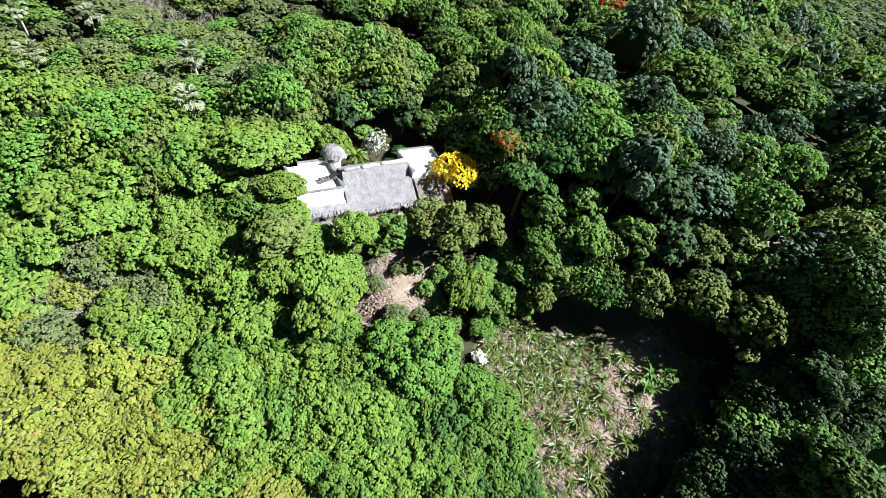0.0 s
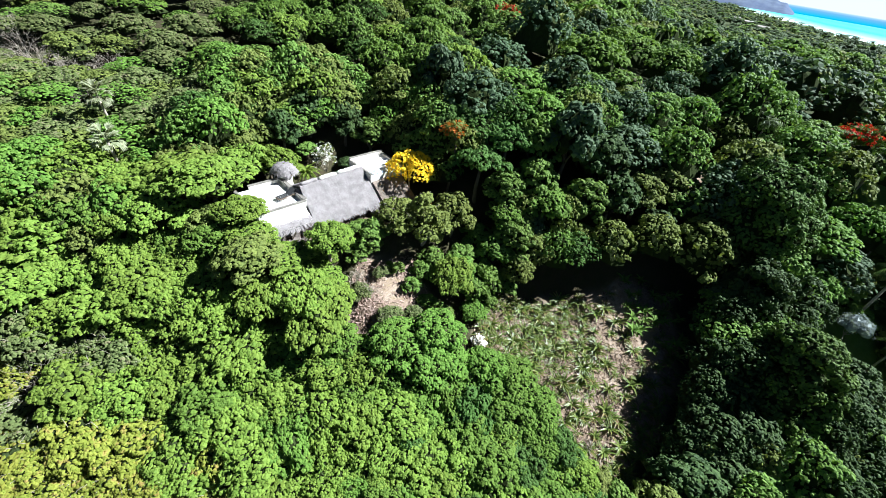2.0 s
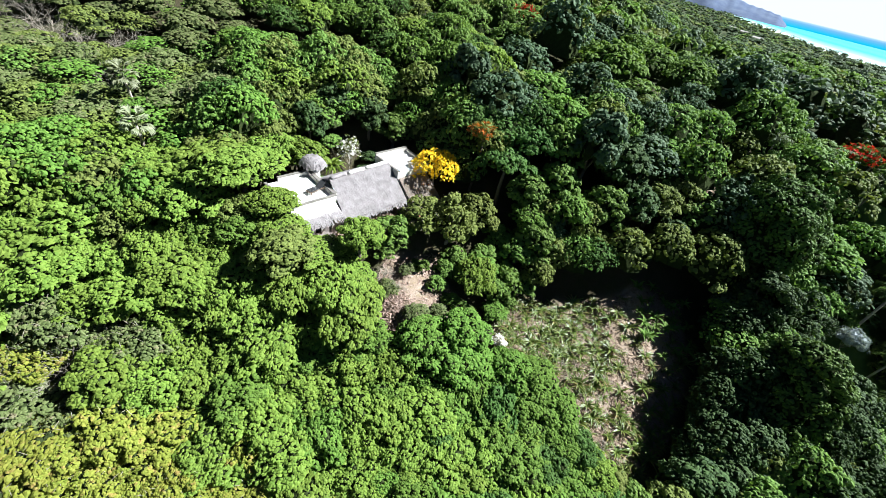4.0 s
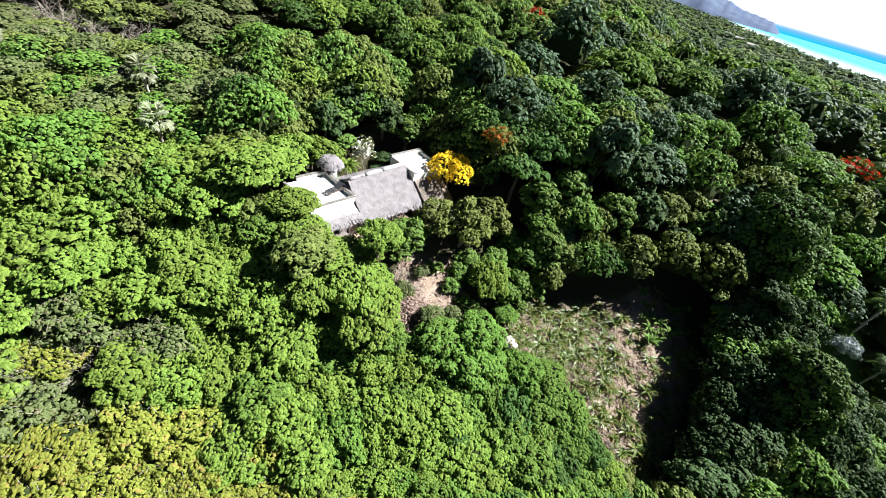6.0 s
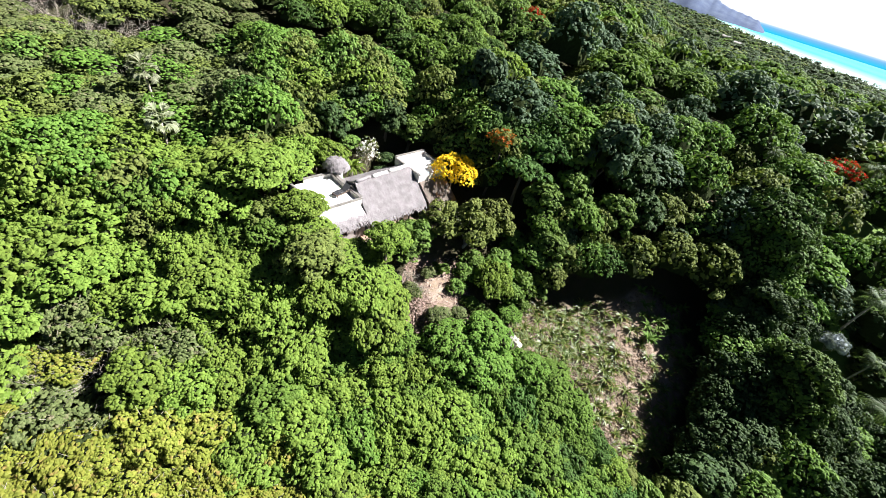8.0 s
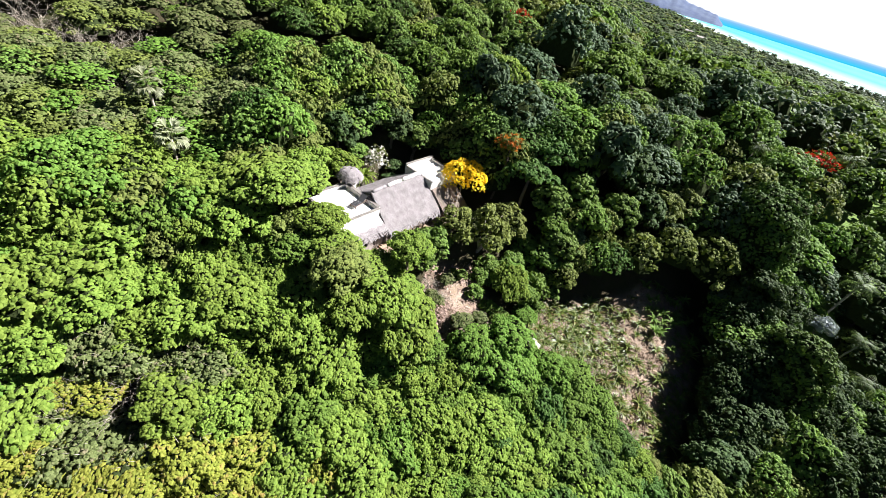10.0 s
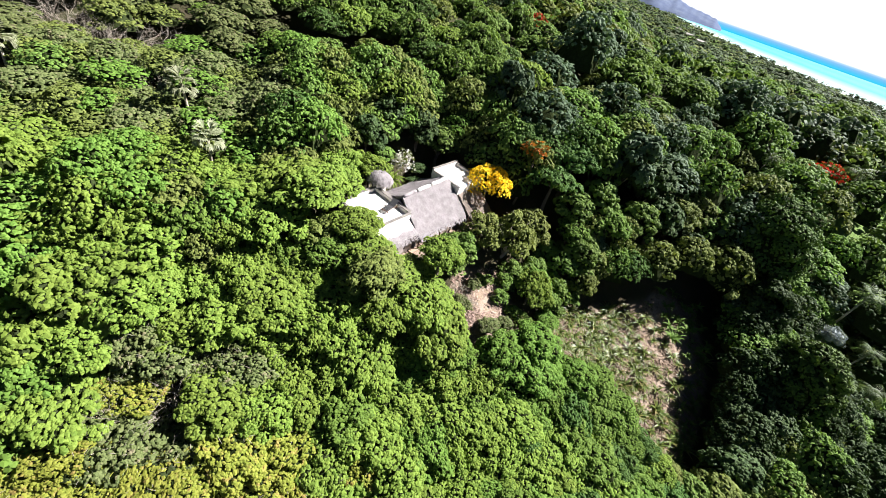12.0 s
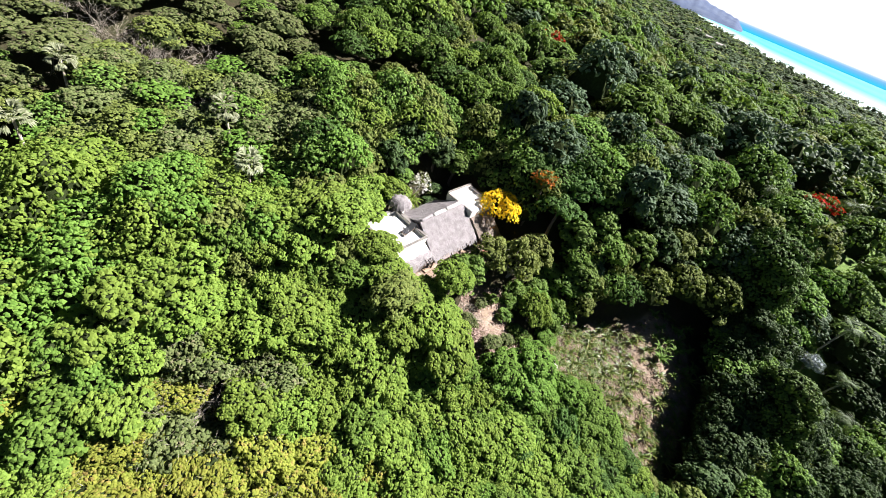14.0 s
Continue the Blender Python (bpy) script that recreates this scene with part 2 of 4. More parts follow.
def tubes_mesh(name, tubes, mat):
    verts, faces = [], []
    for v, f in tubes:
        faces += [tuple(i + len(verts) for i in q) for q in f]
        verts += v
    return mesh_of(name, verts, faces, mat, True)


def smooth_step(a, b, x):
    t = np.clip((np.asarray(x, float) - a) / (b - a), 0, 1)
    return t * t * (3 - 2 * t)


def inside(poly, x, y):
    x, y = np.asarray(x, float), np.asarray(y, float)
    hit = np.zeros(x.shape, bool)
    for (x0, y0), (x1, y1) in zip(poly, poly[1:] + poly[:1]):
        c = (y0 > y) != (y1 > y)
        hit ^= c & (x < (x1 - x0) * (y - y0) / ((y1 - y0) if y1 != y0 else 1e-9) + x0)
    return hit


def edge_distance(poly, x, y):
    """Signed distance to a polygon's edge, positive inside."""
    x, y = np.asarray(x, float), np.asarray(y, float)
    d = np.full(x.shape, 1e9)
    for (x0, y0), (x1, y1) in zip(poly, poly[1:] + poly[:1]):
        dx, dy = x1 - x0, y1 - y0
        t = np.clip(((x - x0) * dx + (y - y0) * dy) / (dx * dx + dy * dy), 0, 1)
        d = np.minimum(d, np.hypot(x - x0 - t * dx, y - y0 - t * dy))
    return np.where(inside(poly, x, y), d, -d)


# ---- the plan: house axes, clearing, shore ----
HOUSE = np.array((-13.1, 37.8))
ALONG, BACK = np.array((0.781, 0.625)), np.array((-0.625, 0.781))
HOUSE_POSE = pose(-13.1, 37.8, 0, 0, 0, math.degrees(math.atan2(0.625, 0.781)))
CLEARING = [(7.6, 30.4), (11, 35.0), (22, 35.6), (31, 37.2), (39.5, 36), (36, 27), (28, 17), (21, 12), (17.5, 15.5), (14, 22)]
PATCH = [(-9.6, 30.0), (-6.5, 27.0), (-1, 26.6), (2.5, 30), (2.0, 34), (-1.5, 37), (-7, 36.5)]
GAP = [(45.0, 50.5), (49.5, 51.0), (50.5, 55.0), (46.5, 56.0)]
LAWN = [(58, 16), (64, 46), (84, 66), (120, 60), (110, 10)]
SEA_LEVEL = -21.0


def ripple(x, y, s, seed=0.0):
    return np.sin(x / s + 1.3 * np.sin(y / (1.7 * s) + seed)) * np.sin(y / s * 0.83 + 1.1 * np.sin(x / (1.3 * s) + 2 * seed) + seed)


def shore(az):
    return np.interp(az, (-180, 12, 24, 34, 37.5, 40, 46.8, 55, 70, 90, 130, 180), (5600, 5600, 5600, 4300, 3200, 2350, 1480, 1190, 980, 900, 1050, 2600))


def height(x, y):
    """The hillside: it climbs away from the camera and sinks to the bay."""
    x, y = np.asarray(x, float), np.asarray(y, float)
    z = np.interp(y, (-400, -60, -10, 10, 20, 30, 40, 50, 60, 80, 100, 160, 300, 700, 1500), (-19, -18.5, -17.5, -16, -12.5, -7, -0.5, 3.5, 6.5, 10.5, 13.5, 19, 30, 45, 60))
    z = z + np.clip(-x - 40, 0, 200) * -0.10 * smooth_step(110, 60, y)
    z = z - 5.0 * np.exp(-((x - 20) / 15) ** 2 - ((y - 37) / 9) ** 2)
    z = z - 4.5 * np.exp(-((x - 46) / 11) ** 2 - ((y - 38) / 9) ** 2)
    z = z + 3.2 * np.exp(-((x + 5) / 7) ** 2 - ((y - 30) / 6) ** 2)
    a, b = (x - HOUSE[0]) * ALONG[0] + (y - HOUSE[1]) * ALONG[1], (x - HOUSE[0]) * BACK[0] + (y - HOUSE[1]) * BACK[1]
    off = np.hypot(np.maximum(np.maximum(-6 - a, a - 18), 0), np.maximum(np.maximum(-1.6 - b, b - 10), 0))
    z = z * smooth_step(0, 6, off)
    r, az = np.hypot(x, y), np.degrees(np.arctan2(x, y))
    right = np.interp(r, (60, 100, 150, 250, 450, 800, 1250, 1700), (8, 8, 6.5, 2, -7, -14, -17.5, -19))
    w = smooth_step(75, 150, r) * smooth_step(14, 36, az) * smooth_step(178, 150, az)
    z = z * (1 - w) + right * w
    z = z + 0.35 * ripple(x, y, 7.0) + smooth_step(60, 200, r) * 1.6 * ripple(x, y, 31.0, 1.0)
    s = shore(az)
    z = z * (1 - smooth_step(-160, -20, r - s)) + (SEA_LEVEL + 1.5) * smooth_step(-160, -20, r - s)
    return z - 9 * smooth_step(-25, 60, r - s)


def build_ground():
    radii = np.concatenate([np.arange(0.01, 92, 0.95), 92 * 1.055 ** np.arange(0, 75)])
    radii = np.append(radii[radii < 3885], 3885)
    n_az = 440
    az = np.linspace(0, 2 * math.pi, n_az, endpoint=False)
    rr, aa = np.meshgrid(radii, az, indexing="ij")
    x, y = rr * np.sin(aa), rr * np.cos(aa) + 20 * np.exp(-rr / 400)
    z = height(x, y)
    near = smooth_step(140, 60, rr)
    z = z + near * (0.10 * ripple(x, y, 1.1, 3.0) + 0.06 * ripple(x, y, 0.47, 5.0))
    verts = np.stack([x, y, z], -1).reshape(-1, 3)
    i, j = np.meshgrid(np.arange(len(radii) - 1), np.arange(n_az), indexing="ij")
    k = (j + 1) % n_az
    faces = np.stack([i * n_az + j, i * n_az + k, (i + 1) * n_az + k, (i + 1) * n_az + j], -1).reshape(-1, 4)
    me = mesh_of("ground", verts, faces[:, ::-1], GROUND, True)
    wob = 0.9 * ripple(x, y, 1.9, 2.0)
    bare = np.maximum(smooth_step(-0.8, 0.8, edge_distance(CLEARING, x, y) + wob), 0.9 * smooth_step(-0.6, 0.9, edge_distance(PATCH, x, y) + wob))
    bare = np.maximum(bare, smooth_step(-0.8, 0.8, edge_distance(GAP, x, y) + wob))
    a, b = (x - HOUSE[0]) * ALONG[0] + (y - HOUSE[1]) * ALONG[1], (x - HOUSE[0]) * BACK[0] + (y - HOUSE[1]) * BACK[1]
    bare = np.maximum(bare, smooth_step(2.6, 1.2, np.hypot(np.maximum(np.maximum(-3 - a, a - 11), 0), np.maximum(np.maximum(-0.5 - b, b - 8), 0)) + wob))
    r, azd = np.hypot(x, y), np.degrees(np.arctan2(x, y))
    bare = np.maximum(bare, smooth_step(-48, -25, r - shore(azd)))
    lawn = smooth_step(-4, 3, edge_distance(LAWN, x, y) + 3 * ripple(x, y, 9.0)) * (1 - bare)
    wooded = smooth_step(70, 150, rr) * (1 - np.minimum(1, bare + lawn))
    for name, v in (("bare", bare), ("lawn", lawn), ("wooded", wooded)):
        at = me.attributes.new(name, "FLOAT", "POINT")
        at.data.foreach_set("value", v.reshape(-1).astype(np.float32))
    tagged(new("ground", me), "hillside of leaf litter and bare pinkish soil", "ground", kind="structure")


def build_sea():
    az = np.radians(np.linspace(10, 200, 260))
    out = np.concatenate([np.linspace(-40, 700, 40), np.linspace(760, 3890, 46)])
    verts, deep = [], []
    for o in out:
        for a in az:
            s = float(shore(math.degrees(a) if a <= math.pi else math.degrees(a) - 360))
            r = min(s + o, 3890)
            verts.append((r * math.sin(a), r * math.cos(a), SEA_LEVEL))
            deep.append(float(np.clip((r - s) / 2600, 0, 1)) ** 0.8)
    n = len(az)
    faces = [(i * n + j, i * n + j + 1, (i + 1) * n + j + 1, (i + 1) * n + j) for i in range(len(out) - 1) for j in range(n - 1)]
    me = mesh_of("sea", verts, [f[::-1] for f in faces], SEA, True)
    at = me.attributes.new("deep", "FLOAT", "POINT")
    at.data.foreach_set("value", np.array(deep, np.float32))
    tagged(new("sea", me), "turquoise sea banding into deeper blue water", "water", kind="structure")


def build_headland():
    """Hills that close the bay, with haze painted into their colour: a long ridge that falls in steps to a low point in
    the sea.
    """
    verts, n, m = [], 260, 14
    for i in range(n):
        az = math.radians(8 + 37 * i / (n - 1))
        u = math.degrees(az)
        top = float(np.interp(u, (8, 20, 28, 33, 36, 37.6, 39.2, 40, 41.3, 42.8, 44.0), (150, 180, 180, 160, 118, 84, 52, 45, 39, 27, -28)))
        top = top + 5 * math.sin(u * 2.3) * (u < 38) + 2.0 * math.sin(u * 7.1)
        for k in range(m):
            t = k / (m - 1)
            r = 3000 + 720 * t + 18 * math.sin(u * 1.7 + 2 * t)
            verts.append((r * math.sin(az), r * math.cos(az), SEA_LEVEL - 3 + (top - SEA_LEVEL) * math.sin(math.pi * 0.5 * t) ** 0.8))
    faces = [(i * m + k, (i + 1) * m + k, (i + 1) * m + k + 1, i * m + k + 1) for i in range(n - 1) for k in range(m - 1)]
    tagged(new("headland", mesh_of("headland", verts, faces, HILL, True)), "headland with blue-grey haze painted into its colour, closing the far bay", "hill", kind="structure")


def build_haze():
    """Glowing backdrop walls: the last blue strip of open sea and the bright white haze above it."""
    az = [math.radians(5 + 110 * i / 60) for i in range(61)]
    for name, z0, z1, colour, power, label, cat in (("backdrop_sea", -60, 24, (0.11, 0.45, 0.78, 1), 0.30, "glowing backdrop band painted as deep blue water on the horizon", "water"), ("backdrop_sky", 24, 1024, (1.0, 1.0, 1.0, 1), 0.31, "glowing white backdrop for the hazy sky over the sea horizon", "sky")):
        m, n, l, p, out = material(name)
        # both walls emit their own light in place of lit water and sky
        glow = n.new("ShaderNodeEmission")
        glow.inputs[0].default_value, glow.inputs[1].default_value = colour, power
        # painted gradient: turquoise to blue, paling into haze at the top
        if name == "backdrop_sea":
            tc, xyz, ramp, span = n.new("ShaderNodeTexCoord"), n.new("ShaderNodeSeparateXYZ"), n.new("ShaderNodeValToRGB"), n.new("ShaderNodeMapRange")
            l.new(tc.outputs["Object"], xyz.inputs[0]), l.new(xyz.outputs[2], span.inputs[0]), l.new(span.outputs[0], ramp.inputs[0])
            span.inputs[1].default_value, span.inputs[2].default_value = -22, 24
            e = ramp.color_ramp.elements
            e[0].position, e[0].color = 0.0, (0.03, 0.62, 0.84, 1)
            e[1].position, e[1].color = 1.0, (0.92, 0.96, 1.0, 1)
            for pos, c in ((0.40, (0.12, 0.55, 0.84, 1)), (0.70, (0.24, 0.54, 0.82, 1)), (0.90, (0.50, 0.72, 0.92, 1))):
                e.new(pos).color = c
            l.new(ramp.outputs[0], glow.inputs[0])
        l.new(glow.outputs[0], out.inputs[0])
        verts = [(r * math.sin(a), r * math.cos(a), z) for z, r in ((z0, 3895), (z1, 3895 + max(0, z1 - 24) * 0.99)) for a in az]
        faces = [(i, i + 1, 61 + i + 1, 61 + i) for i in range(60)]
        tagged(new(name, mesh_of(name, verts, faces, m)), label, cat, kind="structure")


build_haze()
build_ground()
build_sea()
build_headland()

# ---- trees ----
rng = np.random.default_rng(7)


def unit(v):
    return v / (np.linalg.norm(v, axis=-1, keepdims=True) + 1e-9)


def crown_lobes(radius, tall, base, count, lobe, flat=0.0, r=rng):
    """Centres and radii of the rounded clumps that make up a domed crown standing between base and base + tall."""
    out = []
    for i in range(count):
        t = math.sqrt((i + 0.5) / count) * r.uniform(0.92, 1.08)
        a = i * 2.39996 + r.uniform(-0.3, 0.3)
        d = radius * (1 - lobe * 0.55) * t
        s = radius * lobe * r.uniform(0.75, 1.2)
        top = base + tall * (0.95 - (0.60 - 0.28 * flat) * t ** 3.0 + r.uniform(-0.06, 0.06))
        out.append((d * math.cos(a), d * math.sin(a), top - 0.8 * s, s))
    for i in range(5):
        a = i * 1.257 + r.uniform(-0.3, 0.3)
        out.append((0.42 * radius * math.cos(a), 0.42 * radius * math.sin(a), base + tall * 0.36, radius * 0.46))
    return np.array(out)


def leaf_quads(lobes, n, size, narrow=0.6, droop=0.25, squash=0.8, spread=0.45, whorl=5, r=rng):
    """n leaves over the outsides of the clumps, set in small open whorls, each leaf a bent four-cornered blade."""
    m = max(n // whorl, 1)
    w = lobes[:, 3] ** 2
    pick = r.choice(len(lobes), m * 2, p=w / w.sum())
    d = r.normal(size=(m * 2, 3))
    d[:, 2] = np.where(d[:, 2] < -0.25, -d[:, 2], d[:, 2])
    d = unit(d)
    c = lobes[pick]
    p = c[:, :3] + d * c[:, 3:4] * np.array((1, 1, squash)) * r.uniform(0.86, 1.10, (m * 2, 1))
    keep = np.ones(m * 2, bool)
    for q in lobes:
        keep &= (np.linalg.norm((p - q[:3]) / np.array((1, 1, squash)), axis=1) > 0.82 * q[3])
    p, d = p[keep][:m], d[keep][:m]
    k = len(p)
    axis = unit(d + spread * r.normal(size=(k, 3)) + np.array((0, 0, 0.45)))
    t = unit(np.cross(axis, r.normal(size=(k, 3))))
    b = np.cross(axis, t)
    s = size * r.uniform(0.7, 1.3, (k, 1))
    out = []
    for j in range(whorl):
        a = 2 * math.pi * j / whorl + r.uniform(-0.4, 0.4, (k, 1))
        go = unit(t * np.cos(a) + b * np.sin(a) + axis * r.uniform(0.05, 0.55, (k, 1)))
        side = unit(np.cross(axis, go)) * s * narrow * 0.5
        tip = p + go * s + np.array((0, 0, -droop)) * s
        mid = p + go * s * 0.5 + axis * s * 0.06
        out.append(np.stack([p, mid - side, tip, mid + side], 1))
    return np.concatenate(out)


def tufts(lobes, m, size, squash=0.8, spread=0.3, sides=5, r=rng, low=0.0, up=0.75):
    """m leaf tufts over the outsides of the clumps: ragged little umbrellas that stand close and leave dark chinks."""
    w = lobes[:, 3] ** 2
    w[-5:] *= 0.3 if len(lobes) > 12 else 1.0
    pick = r.choice(len(lobes), m * 3, p=w / w.sum())
    d = r.normal(size=(m * 3, 3))
    d[:, 2] = np.where(d[:, 2] < low, 2 * low - d[:, 2], d[:, 2])
    d = unit(d)
    c = lobes[pick]
    p = c[:, :3] + d * c[:, 3:4] * np.array((1, 1, squash)) * r.uniform(0.88, 1.10, (m * 3, 1))
    keep = np.ones(m * 3, bool)
    for q in lobes:
        keep &= (np.linalg.norm((p - q[:3]) / np.array((1, 1, squash)), axis=1) > 0.84 * q[3])
    p, d = p[keep][:m], d[keep][:m]
    k = len(p)
    axis = unit(d + spread * r.normal(size=(k, 3)) + np.array((0, 0, up)))
    t = unit(np.cross(axis, r.normal(size=(k, 3))))
    b = np.cross(axis, t)
    s = size * r.uniform(0.6, 1.35, (k, 1))
    out = [p + axis * s * 0.3]
    for j in range(sides):
        a = 2 * math.pi * j / sides + r.uniform(-0.3, 0.3, (k, 1))
        out.append(p + (t * np.cos(a) + b * np.sin(a)) * s * r.uniform(0.7, 1.3, (k, 1)) - axis * s * r.uniform(0.0, 0.45, (k, 1)))
    return np.stack(out, 1)


def core_quads(lobes, squash=0.8, shrink=0.74, rings=3, seg=6, r=rng):
    """Lumpy leafy masses inside the clumps, so that no crown is hollow."""
    out = []
    for cx, cy, cz, s in lobes:
        g = np.zeros((rings + 1, seg, 3))
        for i in range(rings + 1):
            th = 0.14 + (math.pi - 0.28) * i / rings
            for k in range(seg):
                ph = 2 * math.pi * k / seg
                q = s * shrink * r.uniform(0.85, 1.08)
                g[i, k] = (cx + q * math.sin(th) * math.cos(ph), cy + q * math.sin(th) * math.sin(ph), cz + q * squash * math.cos(th))
        for i in range(rings):
            for k in range(seg):
                out.append((g[i, k], g[i + 1, k], g[i + 1, (k + 1) % seg], g[i, (k + 1) % seg]))
    return np.array(out)


def trunk_tubes(lobes, base, girth, lean=0.4, limbs=5, r=rng):
    top = np.array((r.uniform(-lean, lean), r.uniform(-lean, lean), base * 1.0))
    mid = top * 0.5 + np.array((r.uniform(-0.2, 0.2), r.uniform(-0.2, 0.2), 0))
    stem = tube([(0, 0, -0.6), mid, top], [girth * 1.25, girth, girth * 0.8], 7)
    arms = []
    order = np.argsort(-lobes[:, 3])[: limbs + 1]
    for q in lobes[order][:limbs]:
        end = q[:3] * np.array((0.95, 0.95, 1))
        bend = (top + end) / 2 + np.array((0, 0, -0.25))
        arms.append(tube([top - (0, 0, 0.1), bend, end], [girth * 0.7, girth * 0.45, girth * 0.15], 5))
    return stem, arms


SPECIES = {
    # radius, crown height, trunk height, clumps, clump size, flatness, tufts, tuft size, squash, material, words, category
    "lush": (3.6, 3.6, 3.7, 40, 0.22, 0.85, 1550, 0.175, 0.6, "lush", "bright green broadleaf tree with a domed clumpy crown", "tree"),
    "fresh": (3.4, 3.9, 3.5, 34, 0.24, 0.7, 1550, 0.17, 0.65, "fresh", "fresh green tree with a knobbly rounded crown", "tree"),
    "lime": (3.8, 3.3, 3.6, 42, 0.21, 0.85, 1600, 0.165, 0.6, "lime", "yellow-green tree with a broad thinning crown", "tree"),
    "mid": (3.2, 5.2, 2.4, 26, 0.27, 0.2, 1300, 0.2, 0.8, "mid", "mid-green broadleaf tree with a rounded crown", "tree"),
    "dark": (3.2, 5.8, 2.2, 20, 0.30, 0.1, 1250, 0.2, 0.9, "dark", "dark green tree with a dense heavy crown", "tree"),
    "olive": (3.1, 4.8, 2.2, 26, 0.26, 0.2, 1450, 0.17, 0.8, "olive", "olive-green tree with a fine-leaved round crown", "tree"),
    "silver": (3.1, 5.4, 2.6, 18, 0.31, 0.1, 1100, 0.22, 0.9, "silver", "grey-green tree with large silvery leaves", "tree"),
    "feather": (3.8, 3.4, 4.6, 16, 0.29, 0.5, 1400, 0.19, 0.6, "feather", "spreading tree with layered feathery foliage", "tree"),
    "thicket": (3.0, 4.2, 1.6, 15, 0.34, 0.2, 620, 0.30, 0.85, "mid", "loose green shrub with an uneven leafy outline", "shrub"),
    "brush": (3.1, 4.6, 2.0, 17, 0.30, 0.2, 900, 0.22, 0.85, "olive", "ragged olive-green small tree with thin open foliage", "tree"),
    "scrub": (3.1, 3.3, 3.2, 26, 0.25, 0.6, 1100, 0.15, 0.7, "scrub", "grey-green scrubby thicket with dry twigs", "shrub"),
}


def make_tree(kind, seed, fine):
    radius, tall, base, count, lobe, flat, leaves, size, squash, mat, words, cat = SPECIES[kind]
    r = np.random.default_rng(seed)
    lobes = crown_lobes(radius, tall, base, count, lobe, flat, r)
    loose = kind in ("thicket", "brush")
    lobes[:, :3] += r.normal(size=(len(lobes), 3)) * np.array((1, 1, 0.7)) * radius * (0.17 if loose else 0.035)
    ob = thing("tree" if cat == "tree" else "shrub", pose(0, 0, 0), words, cat, "trees of the wooded hillside")
    stem, arms = trunk_tubes(lobes, base, 0.15 + 0.03 * radius, r=r)
    twigs = []
    if kind in ("scrub", "lime", "brush"):
        for c in lobes[::2 if kind == "scrub" else 4]:
            for _ in range(3):
                d = unit(np.array((r.normal(), r.normal(), r.uniform(0.4, 1.3))))
                e = c[:3] + d * c[3] * r.uniform(1.15, 1.7)
                twigs.append(tube([(0, 0, base * 0.8), c[:3], e], [0.05, 0.03, 0.012], 3))
    part("trunk", tubes_mesh("trunk", [stem] + arms + twigs, PALE_BARK if kind in ("scrub", "lime", "brush") else BARK), ob)
    if fine:
        leaf = tufts(lobes, leaves, size, squash, 0.6 if loose else 0.3, r=r, up=lift(kind))
    else:
        leaf = tufts(lobes, int(leaves * 0.55), size * 1.32, squash, r=r, low=-0.15, up=lift(kind))
    # the core's dark colour paints the shaded gaps behind the tufts
    part("crown", quads_mesh("crown", leaf, LEAF[mat], core_quads(lobes, squash, 0.5 if loose else 0.76, 2, 5, r=r), CORE_SHADE), ob)
    return ob


def canopy(x, y):
    """How tall the growth stands: the scrub on the upper slope stays low, so that palms and bare shrubs rise out of it."""
    return float(1 - 0.42 * smooth_step(-26, -36, x) * smooth_step(41, 48, y) * smooth_step(120, 90, y))


def lift(kind):
    """How far the leaf tufts of a species turn up to the sky: the broad crowns of the sunny slope most."""
    return 0.75 if kind in ("lush", "fresh", "lime", "scrub") else 0.35


PROTO = {}
PLACED = []  # x, y, radius of every standing tree


def plant(kind, x, y, scale=1.0, tall=1.0, turn=None, bushy=0.0, variants=3):
    """Sets one tree of a species on the slope."""
    turn = rng.uniform(0, 360) if turn is None else turn
    wide = rng.uniform(0.86, 1.16)
    sink = bushy * SPECIES[kind][2] * scale * tall
    m = pose(x, y, float(height(x, y)) - sink, rng.uniform(-4, 4), rng.uniform(-4, 4), turn) @ Matrix.Diagonal((scale * wide, scale / wide, scale * tall, 1))
    PLACED.append((x, y, SPECIES[kind][0] * scale))
    fine = math.hypot(x + 12, y - 8) < 37 or kind in ("thicket", "brush")
    key = (kind, int(rng.integers(variants)), fine)
    if key not in PROTO:
        PROTO[key] = make_tree(kind, 100 + 17 * len(PROTO), fine)
        PROTO[key].matrix_basis = m
        return PROTO[key]
    first = PROTO[key]
    made = copy_thing(first, pose(0, 0, 0))
    made.matrix_basis = m
    return made


def local(a, b):
    p = HOUSE + a * ALONG + b * BACK
    return float(p[0]), float(p[1])


# trees that stand out
plant("lush", -24.4, 39.6, 1.25, 1.02)
plant("lush", -27.5, 42.5, 1.15, 1.0)
plant("lush", *local(-7.0, 0.4), 0.85, 0.76)
plant("lush", *local(-6.5, 3.4), 0.85, 1.0)
plant("lush", *local(-5.0, -3.0), 0.8, 0.62)
plant("lush", *local(-8.6, -4.4), 1.0, 0.9)
plant("lush", *local(-2.4, -5.8), 0.8, 0.66)
plant("dark", *local(5.0, 15.5), 0.9, 0.9)
plant("dark", *local(9.5, 16.5), 0.9, 1.0)
plant("dark", *local(14.0, 14.0), 0.9, 0.95)
plant("mid", *local(17.5, 12.0), 0.95, 1.0)
plant("mid", *local(1.5, 13.5), 0.75, 0.75)
plant("dark", *local(11.2, 10.6), 0.42, 0.5)
plant("mid", *local(3.6, 10.9), 0.42, 0.45)
plant("dark", *local(12.8, 11.6), 0.5, 0.6)
plant("mid", *local(7.6, 14.0), 0.55, 0.6)
plant("dark", *local(4.2, 13.2), 0.5, 0.55)
